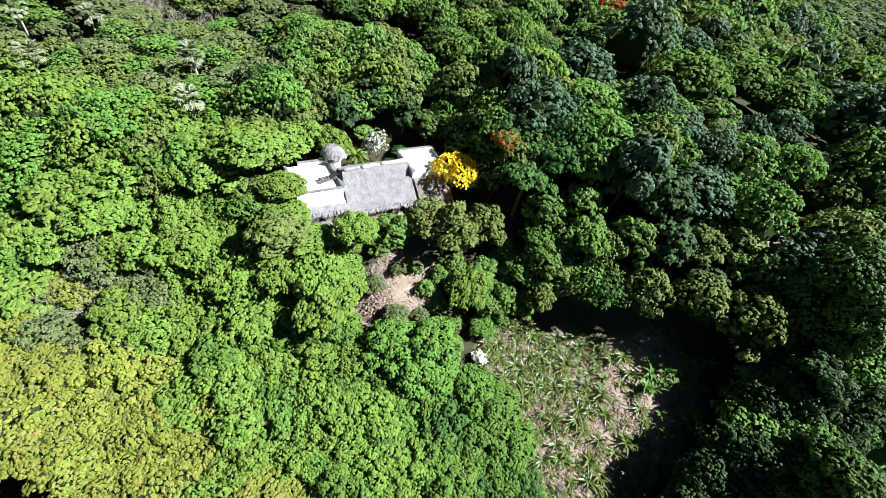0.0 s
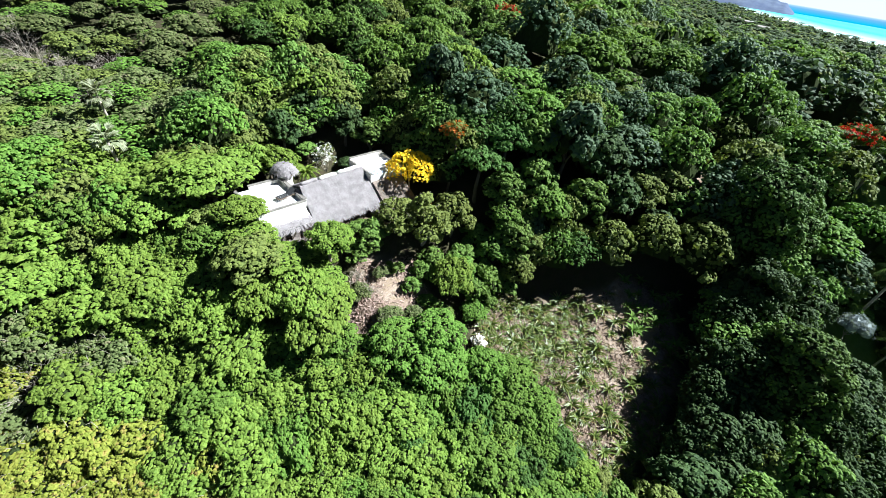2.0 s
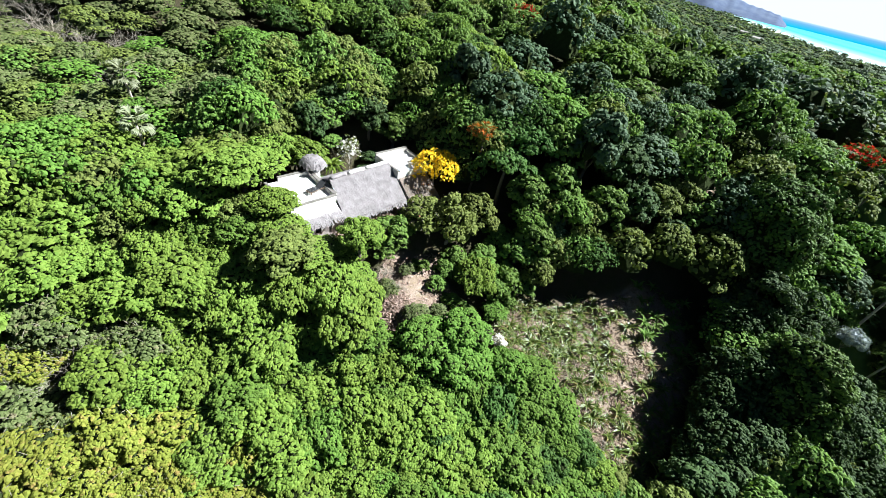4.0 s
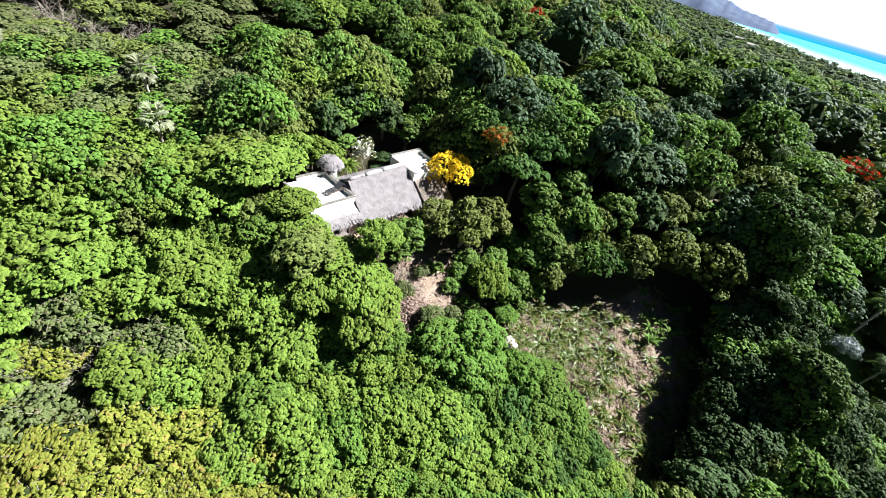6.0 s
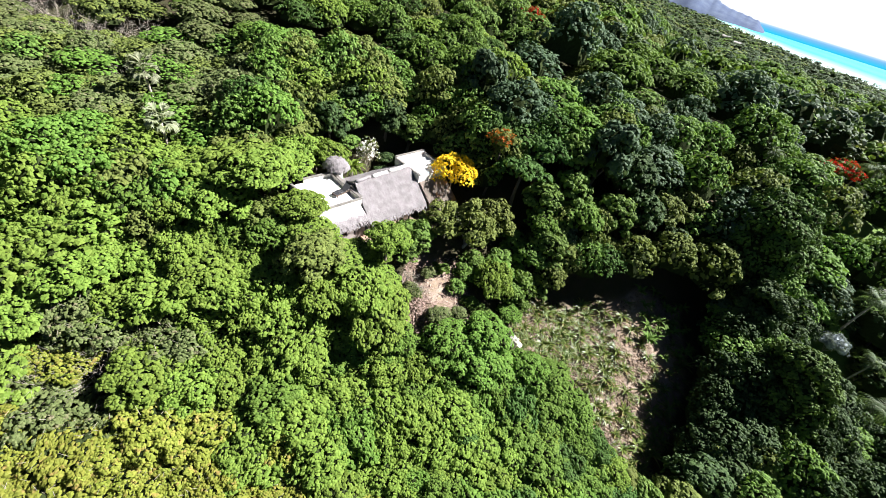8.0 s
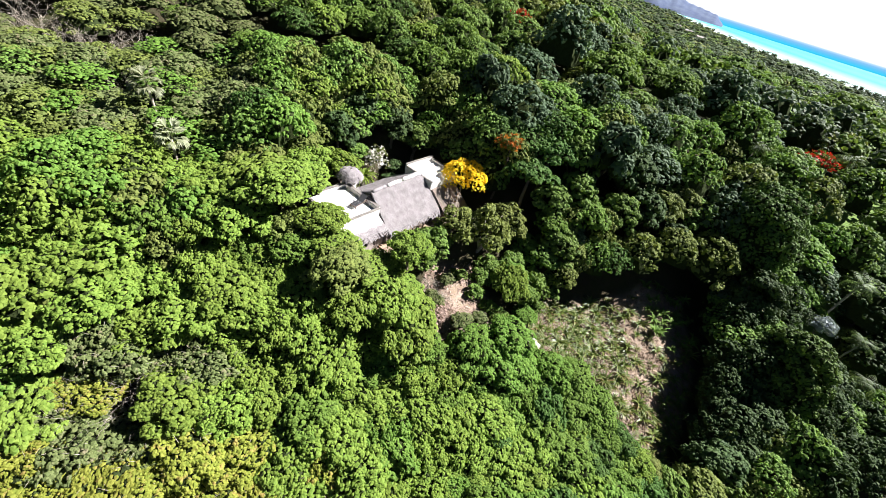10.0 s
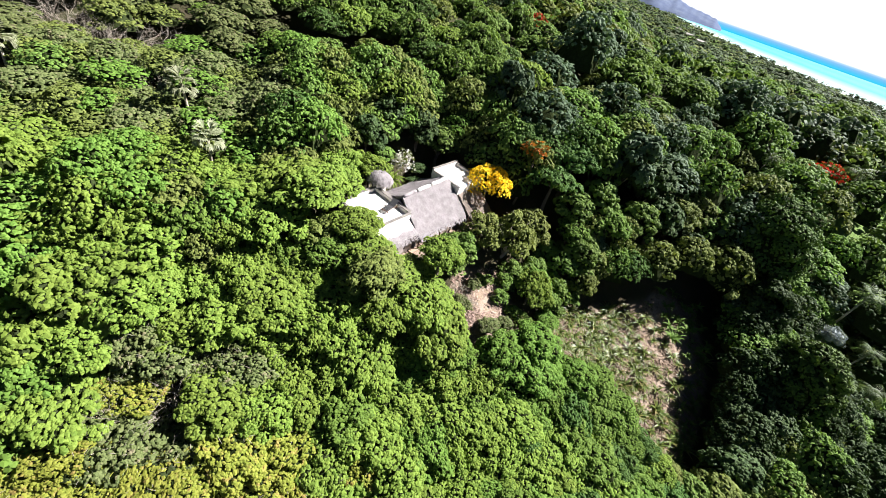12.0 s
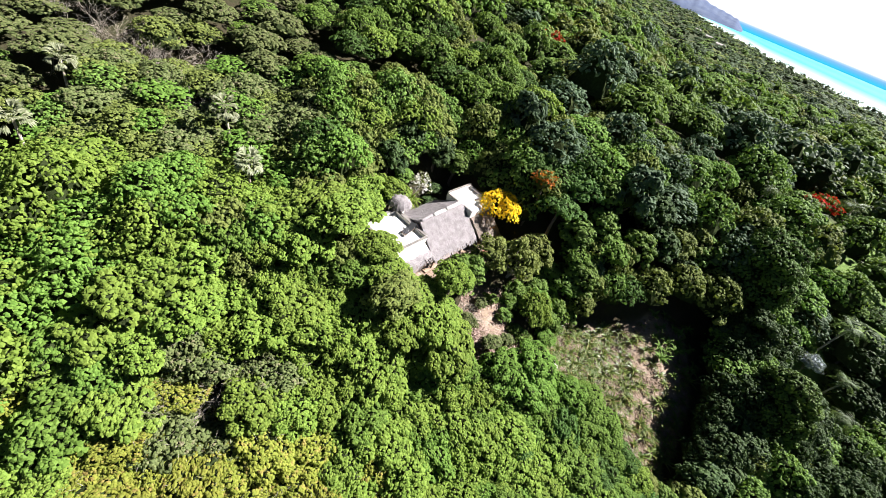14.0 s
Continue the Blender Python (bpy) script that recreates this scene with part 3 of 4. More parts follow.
plant("thicket", *local(5.2, -3.6), 0.85, 0.8, bushy=0.8)
plant("thicket", *local(3.0, -4.4), 0.62, 0.6, bushy=0.8)
plant("thicket", *local(7.0, -3.0), 0.5, 0.6, bushy=0.8)
plant("lush", *local(-1.2, -3.4), 0.55, 0.8, bushy=0.8)
plant("lush", *local(1.2, -2.9), 0.34, 0.6, bushy=0.8)
plant("brush", 0.6, 39.8, 1.2, 1.0, bushy=0.6)
plant("brush", -2.7, 40.6, 0.95, 0.9, bushy=0.7)
plant("olive", 4.6, 42.0, 1.05, 1.0, bushy=0.5)
plant("lush", 4.3, 34.8, 0.86, 1.35, bushy=0.7)
plant("fresh", 5.4, 36.6, 0.7, 1.2, bushy=0.7)
plant("fresh", 7.6, 32.4, 0.55, 0.9, bushy=0.8)
plant("thicket", 7.2, 35.0, 0.75, 1.1, bushy=0.7)
plant("thicket", 9.4, 36.8, 0.85, 1.0, bushy=0.7)
plant("mid", 10.8, 39.2, 0.8, 1.0, bushy=0.5)
for bx, by, bs in ((-0.8, 33.6, 0.36), (-2.8, 35.4, 0.32), (0.6, 36.0, 0.42), (2.0, 37.6, 0.5), (1.4, 32.0, 0.4), (6.4, 38.8, 0.6), (8.6, 41.6, 0.6), (3.2, 31.2, 0.42), (9.8, 34.4, 0.45), (-6.0, 37.6, 0.4)):
    plant("thicket", bx, by, bs * 1.15, 0.9, bushy=0.8)
for bx, by, bs in ((-6.8, 31.4, 0.5), (-3.4, 29.2, 0.5), (-4.6, 34.4, 0.36), (-0.6, 30.2, 0.4)):
    plant("scrub", bx, by, bs, 0.85, bushy=0.75)
plant("feather", 8.6, 47.0, 1.05, 1.05)
plant("feather", 12.5, 50.5, 1.05, 1.1)
plant("feather", 5.5, 54.0, 1.0, 1.1)
plant("silver", 3.4, 63.0, 1.25, 1.2)
plant("silver", 22.0, 50.0, 1.4, 1.2)
plant("olive", 24.5, 55.5, 1.3, 1.25)
plant("mid", 17.0, 50.5, 1.15, 1.2)
for kind, gx, gy, gs, gt in (("mid", 13.5, 40.4, 1.0, 0.95), ("fresh", 18.4, 43.2, 1.15, 1.05), ("mid", 23.8, 44.2, 1.1, 1.1), ("dark", 29.0, 44.6, 1.1, 1.05), ("olive", 33.6, 46.0, 1.15, 0.95), ("mid", 16.5, 46.0, 1.1, 1.1),
                              ("dark", 27.0, 48.5, 1.2, 1.15), ("olive", 38.0, 47.5, 1.1, 0.95), ("dark", 36.0, 42.5, 0.9, 0.9), ("mid", 12.5, 45.0, 0.95, 1.1), ("dark", 33.0, 12.5, 1.0, 0.9), ("mid", 37.0, 11.5, 1.0, 0.9),
                              ("dark", 32.0, 41.2, 0.75, 0.6), ("mid", 20.5, 40.6, 0.6, 0.55), ("mid", 12.2, 36.4, 0.62, 0.6)):
    plant(kind, gx, gy, gs, gt)


for i in range(26):
    bx, by = rng.uniform(57, 80), rng.uniform(16, 48)
    if math.hypot(bx - 62.5, by - 28.6) > 3.6 and (bx - 62.5) * 0.86 + (by - 28.6) * 0.5 > -2.5:
        plant(("thicket", "brush", "thicket")[i % 3], bx, by, rng.uniform(0.45, 0.85), rng.uniform(0.7, 1.1), bushy=0.7)


def great_tree(x, y, radius, tall, base, count, leaves, seed, mat):
    """A very large dense tree with a steep domed crown that reaches low down."""
    r = np.random.default_rng(seed)
    lobes = crown_lobes(radius, tall, base, count, 0.19, -0.9, r)
    ob = thing("great_tree", pose(x, y, float(height(x, y))), "very large dark tree with a dense domed crown above the clearing", "tree")
    stem, arms = trunk_tubes(lobes, base, 0.55, 0.6, 9, r)
    part("trunk", tubes_mesh("trunk", [stem] + arms, BARK), ob)
    part("crown", quads_mesh("crown", tufts(lobes, leaves, 0.23, 0.9, 0.35, 5, r, -0.5, 0.05), LEAF[mat], core_quads(lobes, 0.9, 0.8, 4, 7, r=r), CORE_SHADE), ob)
    PLACED.append((x, y, radius * 0.9))


great_tree(51.0, 42.0, 9.0, 15.0, 1.5, 84, 9000, 201, "great")
great_tree(44.5, 21.0, 6.6, 12.5, 1.5, 56, 5600, 202, "great")
great_tree(46.5, 31.5, 5.4, 11.0, 1.5, 40, 3600, 203, "dark")


KEEP_OPEN = ((-40.5, 53.0, 1.4), (-36.8, 45.6, 1.4), (-61.0, 58.5, 1.6), (-60.2, 46.8, 1.6), (-53.0, 66.0, 1.8), (-60.0, 72.0, 2.2), (-47.0, 68.0, 1.6), (-35.8, 21.5, 1.8), (-45.5, 58.5, 1.5), (62.0, 28.4, 3.4), (8.0, 28.8, 2.4), (6.4, 26.8, 2.0), (4.9, 25.0, 1.4), (57.5, 26.8, 2.6), (53.5, 25.4, 1.8), (52.5, 63.5, 2.4), (49.8, 61.2, 2.0), (83.0, 60.5, 4.2), (79.0, 57.6, 3.6), (75.5, 55.2, 2.5), (24.0, 108.0, 3.0), (23.4, 104.0, 2.5), (4.6, 46.6, 1.2),  (48.5, 54.5, 2.6), (46.2, 52.0, 2.4), (44.2, 49.8, 1.6), (52.5, 55.2, 2.4), (56.5, 55.6, 2.0))


def free(x, y, r):
    a, b = (x - HOUSE[0]) * ALONG[0] + (y - HOUSE[1]) * ALONG[1], (x - HOUSE[0]) * BACK[0] + (y - HOUSE[1]) * BACK[1]
    if math.hypot(max(-5.2 - a, a - 18, 0), max(-2.4 - b, b - (13.5 if a > 3 else 9.2), 0)) < 0.55 * r:
        return False
    if 3.0 < a < 17 and -9.5 < b < 0 or 3.0 < a < 14 and 9 < b < 14:
        return False
    if -4 < x < 12 and 29 < y < 45:
        return False
    if any(math.hypot(x - p, y - q) < d + 0.5 * r for p, q, d in KEEP_OPEN):
        return False
    if edge_distance(CLEARING, x, y) > -1.2 - 0.4 * r or edge_distance(PATCH, x, y) > -0.8 - 0.3 * r:
        return False
    if edge_distance(LAWN, x, y) > 0 and ripple(x, y, 9.0) > 0.42:
        return False
    return True


def species_at(x, y):
    u = rng.random()
    if x < 14 and y < 28:
        if x < -16 and y < 18.5 + 1.5 * math.sin(x * 0.4):
            return "lime" if u < 0.86 else "lush"
        if -43 < x < -29 and y > 17.5:
            return "scrub" if u < 0.7 else ("lime" if u < 0.85 else "lush")
        if x > -3:
            return "fresh" if u < 0.5 else ("feather" if u < 0.75 else "lush")
        return "lush" if u < 0.60 else ("fresh" if u < 0.92 else "lime")
    if x > 24 and y < 32:
        return ("dark", "dark", "olive", "mid", "dark", "mid")[int(u * 6)]
    if x < -30 and y > 48:
        return ("scrub", "olive", "mid", "olive", "fresh", "scrub", "scrub")[int(u * 7)]
    if x < -3 and y < 48:
        return "lush" if u < 0.66 else ("fresh" if u < 0.9 else "olive")
    if x > 30 or (x > 8 and y > 40):
        if math.hypot(x, y) > 95:
            return ("olive", "fresh", "mid", "olive", "mid", "dark", "mid", "fresh", "silver")[int(u * 9)]
        return ("mid", "fresh", "mid", "olive", "olive", "silver", "feather", "fresh")[int(u * 8)]
    return ("mid", "fresh", "olive", "mid", "olive", "feather", "fresh", "lush")[int(u * 8)]


def grow_near():
    """Fills the slope below the camera; the nearest trees stand singly, those further back are joined."""
    taken, spots = list(PLACED), []
    for _ in range(22000):
        x, y = rng.uniform(-60, 66), rng.uniform(8, 66)
        if x > 30 and y < 8 or x < -48 and y < 14 or x > -18 and y < 9:
            continue
        kind = species_at(x, y)
        grand = x > 24 and y > 34 or x > 8 and y > 44
        s = rng.uniform(1.15, 1.8) if grand else rng.uniform(0.78, 1.25)
        r = SPECIES[kind][0] * s
        close = 0.42 if grand else 0.33
        if not free(x, y, r):
            continue
        if any((x - px) ** 2 + (y - py) ** 2 < (close * (r + pr)) ** 2 for px, py, pr in taken):
            continue
        taken.append((x, y, r))
        spots.append((math.hypot(x + 12, y - 8), x, y, s, kind))
    spots.sort()
    single = max(0, 292 - len(PLACED))
    for _, x, y, s, kind in spots[:single]:
        plant(kind, x, y, s, canopy(x, y) * rng.uniform(0.92, 1.06) / s ** 0.7)
    return spots[single:]


REST = grow_near()


def lumpy_dome(radius, tall, base, nu, nv, r):
    """A whole far-off crown as one uneven dome."""
    g = np.zeros((nv + 1, nu, 3))
    ph = r.uniform(0, 6, 3)
    for j in range(nv + 1):
        v = 0.04 + 0.96 * j / nv
        for i in range(nu):
            a = 2 * math.pi * i / nu
            k = 1 + 0.16 * math.sin(3 * a + ph[0] + 4 * v) + 0.12 * math.sin(5 * a + ph[1] - 5 * v) + r.uniform(-0.10, 0.10)
            g[j, i] = (radius * v * k * math.cos(a), radius * v * k * math.sin(a), base + tall * (1 - 0.9 * v ** 2.6) * (1 + 0.09 * math.sin(4 * a + ph[2] + 6 * v) + r.uniform(-0.07, 0.07)))
    return np.array([(g[j, i], g[j + 1, i], g[j + 1, (i + 1) % nu], g[j, (i + 1) % nu]) for j in range(nv) for i in range(nu)])


def joined_crowns(name, spots, kinds, detail, label, seed):
    """Woods too far off to count: many crowns in one mesh per leaf colour. detail: 2 near, 1 further, 0 far."""
    r = np.random.default_rng(seed)
    stock = {}
    for k in set(kinds):
        radius, tall, base, _, _, flat, _, _, squash, mat, _, _ = SPECIES[k]
        stock[k] = []
        for v in range(5):
            if detail == 2:
                lobes = crown_lobes(radius, tall, base, 20, 0.29, flat - 0.2, r)
                inner, outer = lumpy_dome(radius * 0.72, tall * 0.76, base, 9, 3, r), tufts(lobes, 560, 0.205, squash, r=r, low=-0.15, up=lift(k))
            elif detail == 1:
                lobes = crown_lobes(radius, tall, base, 16, 0.32, flat - 0.5, r)
                inner, outer = lumpy_dome(radius * 0.68, tall * 0.74, base, 8, 3, r), tufts(lobes, 165, 0.34, squash, r=r, low=-0.15, up=lift(k))
            else:
                lobes = crown_lobes(radius * 0.95, tall, base, 8, 0.42, flat - 0.5, r)[:8]
                inner, outer = lumpy_dome(radius * 0.62, tall * 0.70, base, 6, 2, r), tufts(lobes, 26, 0.74, squash, r=r, low=-0.15)
            stock[k].append((inner, outer))
    made = {}
    for (x, y, s), k in zip(spots, kinds):
        q = stock[k][int(r.integers(5))]
        a = r.uniform(0, 2 * math.pi)
        c, sn = math.cos(a), math.sin(a)
        rot = np.array(((c, -sn, 0), (sn, c, 0), (0, 0, canopy(x, y) * r.uniform(0.8, 1.25) / max(1.0, s) ** (0.3 if detail else 0.85))))
        at = np.array((x, y, float(height(x, y))))
        made.setdefault(k, []).append(tuple((h @ rot.T) * s + at for h in q))
    for k, lst in made.items():
        # inner domes carry the same painted shade
        me = quads_mesh(name, np.concatenate([h[1] for h in lst]), LEAF[SPECIES[k][9]], np.concatenate([h[0] for h in lst]), CORE_SHADE)
        tagged(new(name, me), label, "woodland", kind="stuff")


def grow_mid():
    spots, kinds, cell = [], [], {}
    for _ in range(26000):
        az, d = math.radians(rng.uniform(-75, 80)), 40 + 360 * rng.random() ** 1.5
        x, y = d * math.sin(az) - 6, d * math.cos(az)
        if -61 < x < 67 and y < 67 and not (x < -48 and y < 14) or y < 2:
            continue
        if math.degrees(az) < 0 and d > 120 or math.degrees(az) < 14 and d > 170:
            continue
        big = math.degrees(az) > 12
        s = rng.uniform(1.3, 2.1) if big else rng.uniform(1.0, 1.6)
        if d > 105:
            s = s * (0.95 + min(d, 300) / 900)
        gap = 4.0 * s
        if not free(x, y, 3.2 * s):
            continue
        key = (int(x // 8), int(y // 8))
        if any((x - p) ** 2 + (y - q) ** 2 < gap * gap for i in (-2, -1, 0, 1, 2) for j in (-2, -1, 0, 1, 2) for p, q in cell.get((key[0] + i, key[1] + j), ())):
            continue
        cell.setdefault(key, []).append((x, y))
        spots.append((x, y, s)), kinds.append(species_at(x, y))
    near = [i for i, (x, y, s) in enumerate(spots) if math.hypot(x, y) < 105]
    far = [i for i, (x, y, s) in enumerate(spots) if math.hypot(x, y) >= 105]
    joined_crowns("woodland", [spots[i] for i in near], [kinds[i] for i in near], 2, "dense mixed green woodland on the hillside", 31)
    joined_crowns("woodland", [spots[i] for i in far], [kinds[i] for i in far], 1, "dense mixed green woodland on the lower slope", 32)


def grow_far():
    spots, kinds = [], []
    while len(spots) < 3300:
        az = rng.uniform(22, 76)
        end = min(float(shore(az)), 3300) - 95
        d = 340 + (end - 340) * rng.random() ** 1.15
        a = math.radians(az)
        near_beach = d > end - 120
        spots.append((d * math.sin(a), d * math.cos(a), rng.uniform(1.2, 2.4) * (0.9 if near_beach else 1 + d / 2200)))
        kinds.append("dark" if near_beach else ("dark", "mid", "olive", "dark", "dark")[int(rng.integers(5))])
    joined_crowns("woodland", spots, kinds, 0, "hazy green coastal woodland running down to the beach", 33)


joined_crowns("woodland", [(x, y, s) for _, x, y, s, k in REST], [k for *_, k in REST], 2, "mixed green woodland behind the house", 30)
grow_mid()
grow_far()


def grow_below():
    """The woods go on down the slope under the camera and behind it."""
    spots, kinds = [], []
    for _ in range(4000):
        x, y, s = rng.uniform(-75, 75), rng.uniform(-55, -2), rng.uniform(1.1, 1.7)
        if any((x - p) ** 2 + (y - q) ** 2 < (3.6 * s) ** 2 for p, q, _ in spots):
            continue
        spots.append((x, y, s)), kinds.append(("lush", "lime", "fresh", "lush", "mid")[int(rng.integers(5))])
    joined_crowns("woodland", spots, kinds, 1, "sunny green woodland on the lower slope", 34)


grow_below()

# ---- the house: local x runs along the ridge, y to the back, z up ----
def tuft_rows(p00, p10, p01, p11, rows, cols, length, width, lift, hang, r):
    """Overlapping bundles of thatch on a slope; p00-p10 is the eave, p01-p11 the ridge."""
    p00, p10, p01, p11 = (np.array(p, float) for p in (p00, p10, p01, p11))
    nrm = unit(np.cross(p10 - p00, p01 - p00))
    out = []
    for i in range(rows):
        v = i / rows
        for k in range(cols):
            u = (k + 0.5 + r.uniform(-0.35, 0.35)) / cols
            lo, hi = p00 + (p10 - p00) * u, p01 + (p11 - p01) * u
            down = unit(lo - hi)
            side = unit(np.cross(nrm, down)) + 0.25 * r.normal(size=3) * 0.4
            c = lo + (hi - lo) * (v + r.uniform(-0.25, 0.25) / rows)
            L, w = length * r.uniform(0.7, 1.35), width * r.uniform(0.7, 1.3)
            top, tip = c - down * L * 0.5 + nrm * lift * 0.3, c + down * L * 0.5 + nrm * lift * r.uniform(0.5, 1.8)
            if i == 0:
                tip = tip + down * hang * r.uniform(0.3, 1.0) + np.array((0, 0, -hang * r.uniform(0.3, 1.1)))
            out.append((top - side * w * 0.5, tip - side * w * 0.32, tip + side * w * 0.32, top + side * w * 0.5))
    return out


def slab(corners, thick):
    """A sloping slab from its four top corners."""
    t = [Vector(c) for c in corners]
    verts = t + [v - Vector((0, 0, thick)) for v in t]
    return verts, [(0, 1, 2, 3), (7, 6, 5, 4), (0, 4, 5, 1), (1, 5, 6, 2), (2, 6, 7, 3), (3, 7, 4, 0)]


def wobbly_slab(name, corners, thick, mat, nu=24, nv=10, amp=0.06, seed=1):
    """A hand-laid roof surface: a slab whose top sags and swells."""
    r = np.random.default_rng(seed)
    c = [np.array(p, float) for p in corners]
    ph = r.uniform(0, 6, 4)
    verts, faces = [], []
    for layer in (0, 1):
        for j in range(nv + 1):
            for i in range(nu + 1):
                u, v = i / nu, j / nv
                p = (c[0] * (1 - u) + c[1] * u) * (1 - v) + (c[3] * (1 - u) + c[2] * u) * v
                d = amp * (math.sin(5 * u + ph[0]) * math.cos(4 * v + ph[1]) + 0.6 * math.sin(13 * u + 7 * v + ph[2]))
                verts.append(p + np.array((0, 0, d - layer * thick)))
    m = (nu + 1) * (nv + 1)
    for j in range(nv):
        for i in range(nu):
            a = j * (nu + 1) + i
            q = (a, a + 1, a + nu + 2, a + nu + 1)
            faces.append(q), faces.append(tuple(m + k for k in q[::-1]))
    ring = [i for i in range(nu + 1)] + [(j + 1) * (nu + 1) - 1 for j in range(1, nv + 1)] + [nv * (nu + 1) + i for i in range(nu - 1, -1, -1)] + [j * (nu + 1) for j in range(nv - 1, 0, -1)]
    for p, q in zip(ring, ring[1:] + ring[:1]):
        faces.append((q, p, m + p, m + q))
    return mesh_of(name, verts, faces, mat)


def build_house():
    r = np.random.default_rng(5)
    house = thing("house", HOUSE_POSE, "rustic house with a long grey thatched roof and white terraces", "house")
    # main roof
    front = ((0.3, -0.5, 2.4), (9.9, -0.5, 2.5), (9.9, 4.1, 6.0), (0.9, 4.1, 5.6))
    rear = ((9.9, 8.5, 3.1), (0.9, 8.5, 3.0), (0.9, 4.1, 5.6), (9.9, 4.1, 6.0))
    roof = part("roof", wobbly_slab("roof", front, 0.28, THATCH, seed=2), house, "silvery palm thatch with a ragged eave")
    part("rear_slope", wobbly_slab("rear_slope", rear, 0.28, THATCH, seed=3), roof)
    t = tuft_rows(front[0], front[1], front[3], front[2], 26, 90, 0.5, 0.13, 0.07, 0.34, r)
    part("thatch", quads_mesh("thatch", t, THATCH), roof)
    t = tuft_rows(rear[0], rear[1], rear[3], rear[2], 20, 84, 0.5, 0.13, 0.07, 0.3, r)
    part("thatch", quads_mesh("thatch", t, THATCH), roof)
    for x0, x1 in ((1.05, 3.3), (3.55, 6.0), (6.25, 9.8)):
        pts = []
        for i in range(9):
            x = x0 + (x1 - x0) * i / 8
            pts.append((x, 4.02 + 0.04 * math.sin(3 * x), 5.58 + 0.042 * x + 0.03 * math.sin(5 * x)))
        part("ridge_cap", tubes_mesh("ridge_cap", [tube(pts, [0.20] + [0.24] * 7 + [0.20], 10)], PLASTER if x0 > 3.4 else THATCH), roof, "mounded pale ridge capping")
    # veranda
    part("floor_slab", bm_mesh("floor_slab", box(-0.4, 10.0, -0.45, 8.3, -0.5, 0.22, 0.03), STONE), house, "ochre stone veranda floor")
    for x in (0.9, 3.0, 5.2, 7.4, 9.4):
        part("post", tubes_mesh("post", [tube([(x, -0.2, 0.1), (x + 0.03, -0.18, 1.3), (x - 0.02, -0.2, 2.25)], [0.095, 0.085, 0.08], 8)], TIMBER), house, "rough timber post")
    part("eave_beam", bm_mesh("eave_beam", box(0.6, 9.6, -0.29, -0.11, 2.22, 2.38, 0.02), TIMBER), house)
    back = [box(0.4, 2.2, 2.9, 3.15, 0.2, 4.5, 0.01), box(2.2, 3.2, 2.9, 3.15, 2.3, 4.5), box(3.2, 6.4, 2.9, 3.15, 0.2, 4.5, 0.01), box(6.4, 7.5, 2.9, 3.15, 0.2, 1.0), box(6.4, 7.5, 2.9, 3.15, 2.1, 4.5), box(7.5, 10.3, 2.9, 3.15, 0.2, 4.5, 0.01)]
    part("veranda_wall", bm_mesh("veranda_wall", back, WALL), house)
    part("door", bm_mesh("door", box(2.22, 3.18, 2.98, 3.04, 0.22, 2.29, 0.01), TIMBER), house, "dark timber door")
    for x in (0.62, 9.5):
        verts = [(x, 0.1, 0), (x, 8.2, 0), (x, 8.2, 2.9), (x, 4.2, 5.1), (x, 0.1, 2.6)]
        verts += [(p + 0.22, q, s) for p, q, s in verts]
        faces = [(4, 3, 2, 1, 0), (5, 6, 7, 8, 9)] + [(i, (i + 1) % 5, (i + 1) % 5 + 5, i + 5) for i in range(5)]
        part("gable_wall", mesh_of("gable_wall", verts, faces, WALL), house)
    part("rear_wall", bm_mesh("rear_wall", box(0.6, 10.2, 7.9, 8.15, 0, 3.1), WALL), house)
    # left block: flat white terrace with parapets, a plastered skirt roof in front
    block = part("terrace_block", bm_mesh("terrace_block", [box(-5.2, 0.45, 2.0, 8.2, -0.5, 4.2, 0.03)], PLASTER), house, "white plastered flat terrace roof")
    for x0, x1, y0, y1, z1 in ((-5.3, 0.55, 1.82, 2.12, 4.55), (0.32, 0.78, 2.14, 8.0, 4.66), (-3.6, 0.30, 8.02, 8.34, 4.7), (-5.42, -5.1, 2.14, 8.0, 4.5)):
        p = part("parapet", bm_mesh("parapet", box(x0, x1, y0, y1, 3.3, z1, 0.03), PLASTER), block)
        part("coping", bm_mesh("coping", box(x0 - 0.04, x1 + 0.04, y0 - 0.04, y1 + 0.04, z1 + 0.002, z1 + 0.09, 0.025), CAP), p, "weathered grey coping")
    skirt = ((-5.0, -0.1, 2.95), (0.35, -0.1, 2.8), (0.35, 1.8, 3.75), (-5.0, 1.8, 3.85))
    sk = part("skirt_roof", wobbly_slab("skirt_roof", skirt, 0.2, PLASTER, 14, 5, 0.03, 4), house, "whitewashed sloping roof with a thatched edge")
    t = tuft_rows(skirt[0], skirt[1], (-5.0, 0.75, 3.32), (0.35, 0.75, 3.2), 5, 50, 0.55, 0.13, 0.06, 0.34, r)
    part("thatch", quads_mesh("thatch", t, THATCH), sk)
    wall = [box(-4.8, -3.2, 0.35, 0.6, -0.5, 2.75, 0.01), box(-3.2, -2.4, 0.35, 0.6, -0.5, 0.9), box(-3.2, -2.4, 0.35, 0.6, 1.9, 2.75), box(-2.4, -1.35, 0.35, 0.6, -0.5, 2.75), box(-1.35, -1.0, 0.35, 0.6, -0.5, 0.55), box(-1.35, -1.0, 0.35, 0.6, 2.2, 2.75), box(-1.0, 0.3, 0.35, 0.6, -0.5, 2.75, 0.01)]
    part("front_wall", bm_mesh("front_wall", wall, WALL), house, "shaded grey plaster wall with a window and a slit")
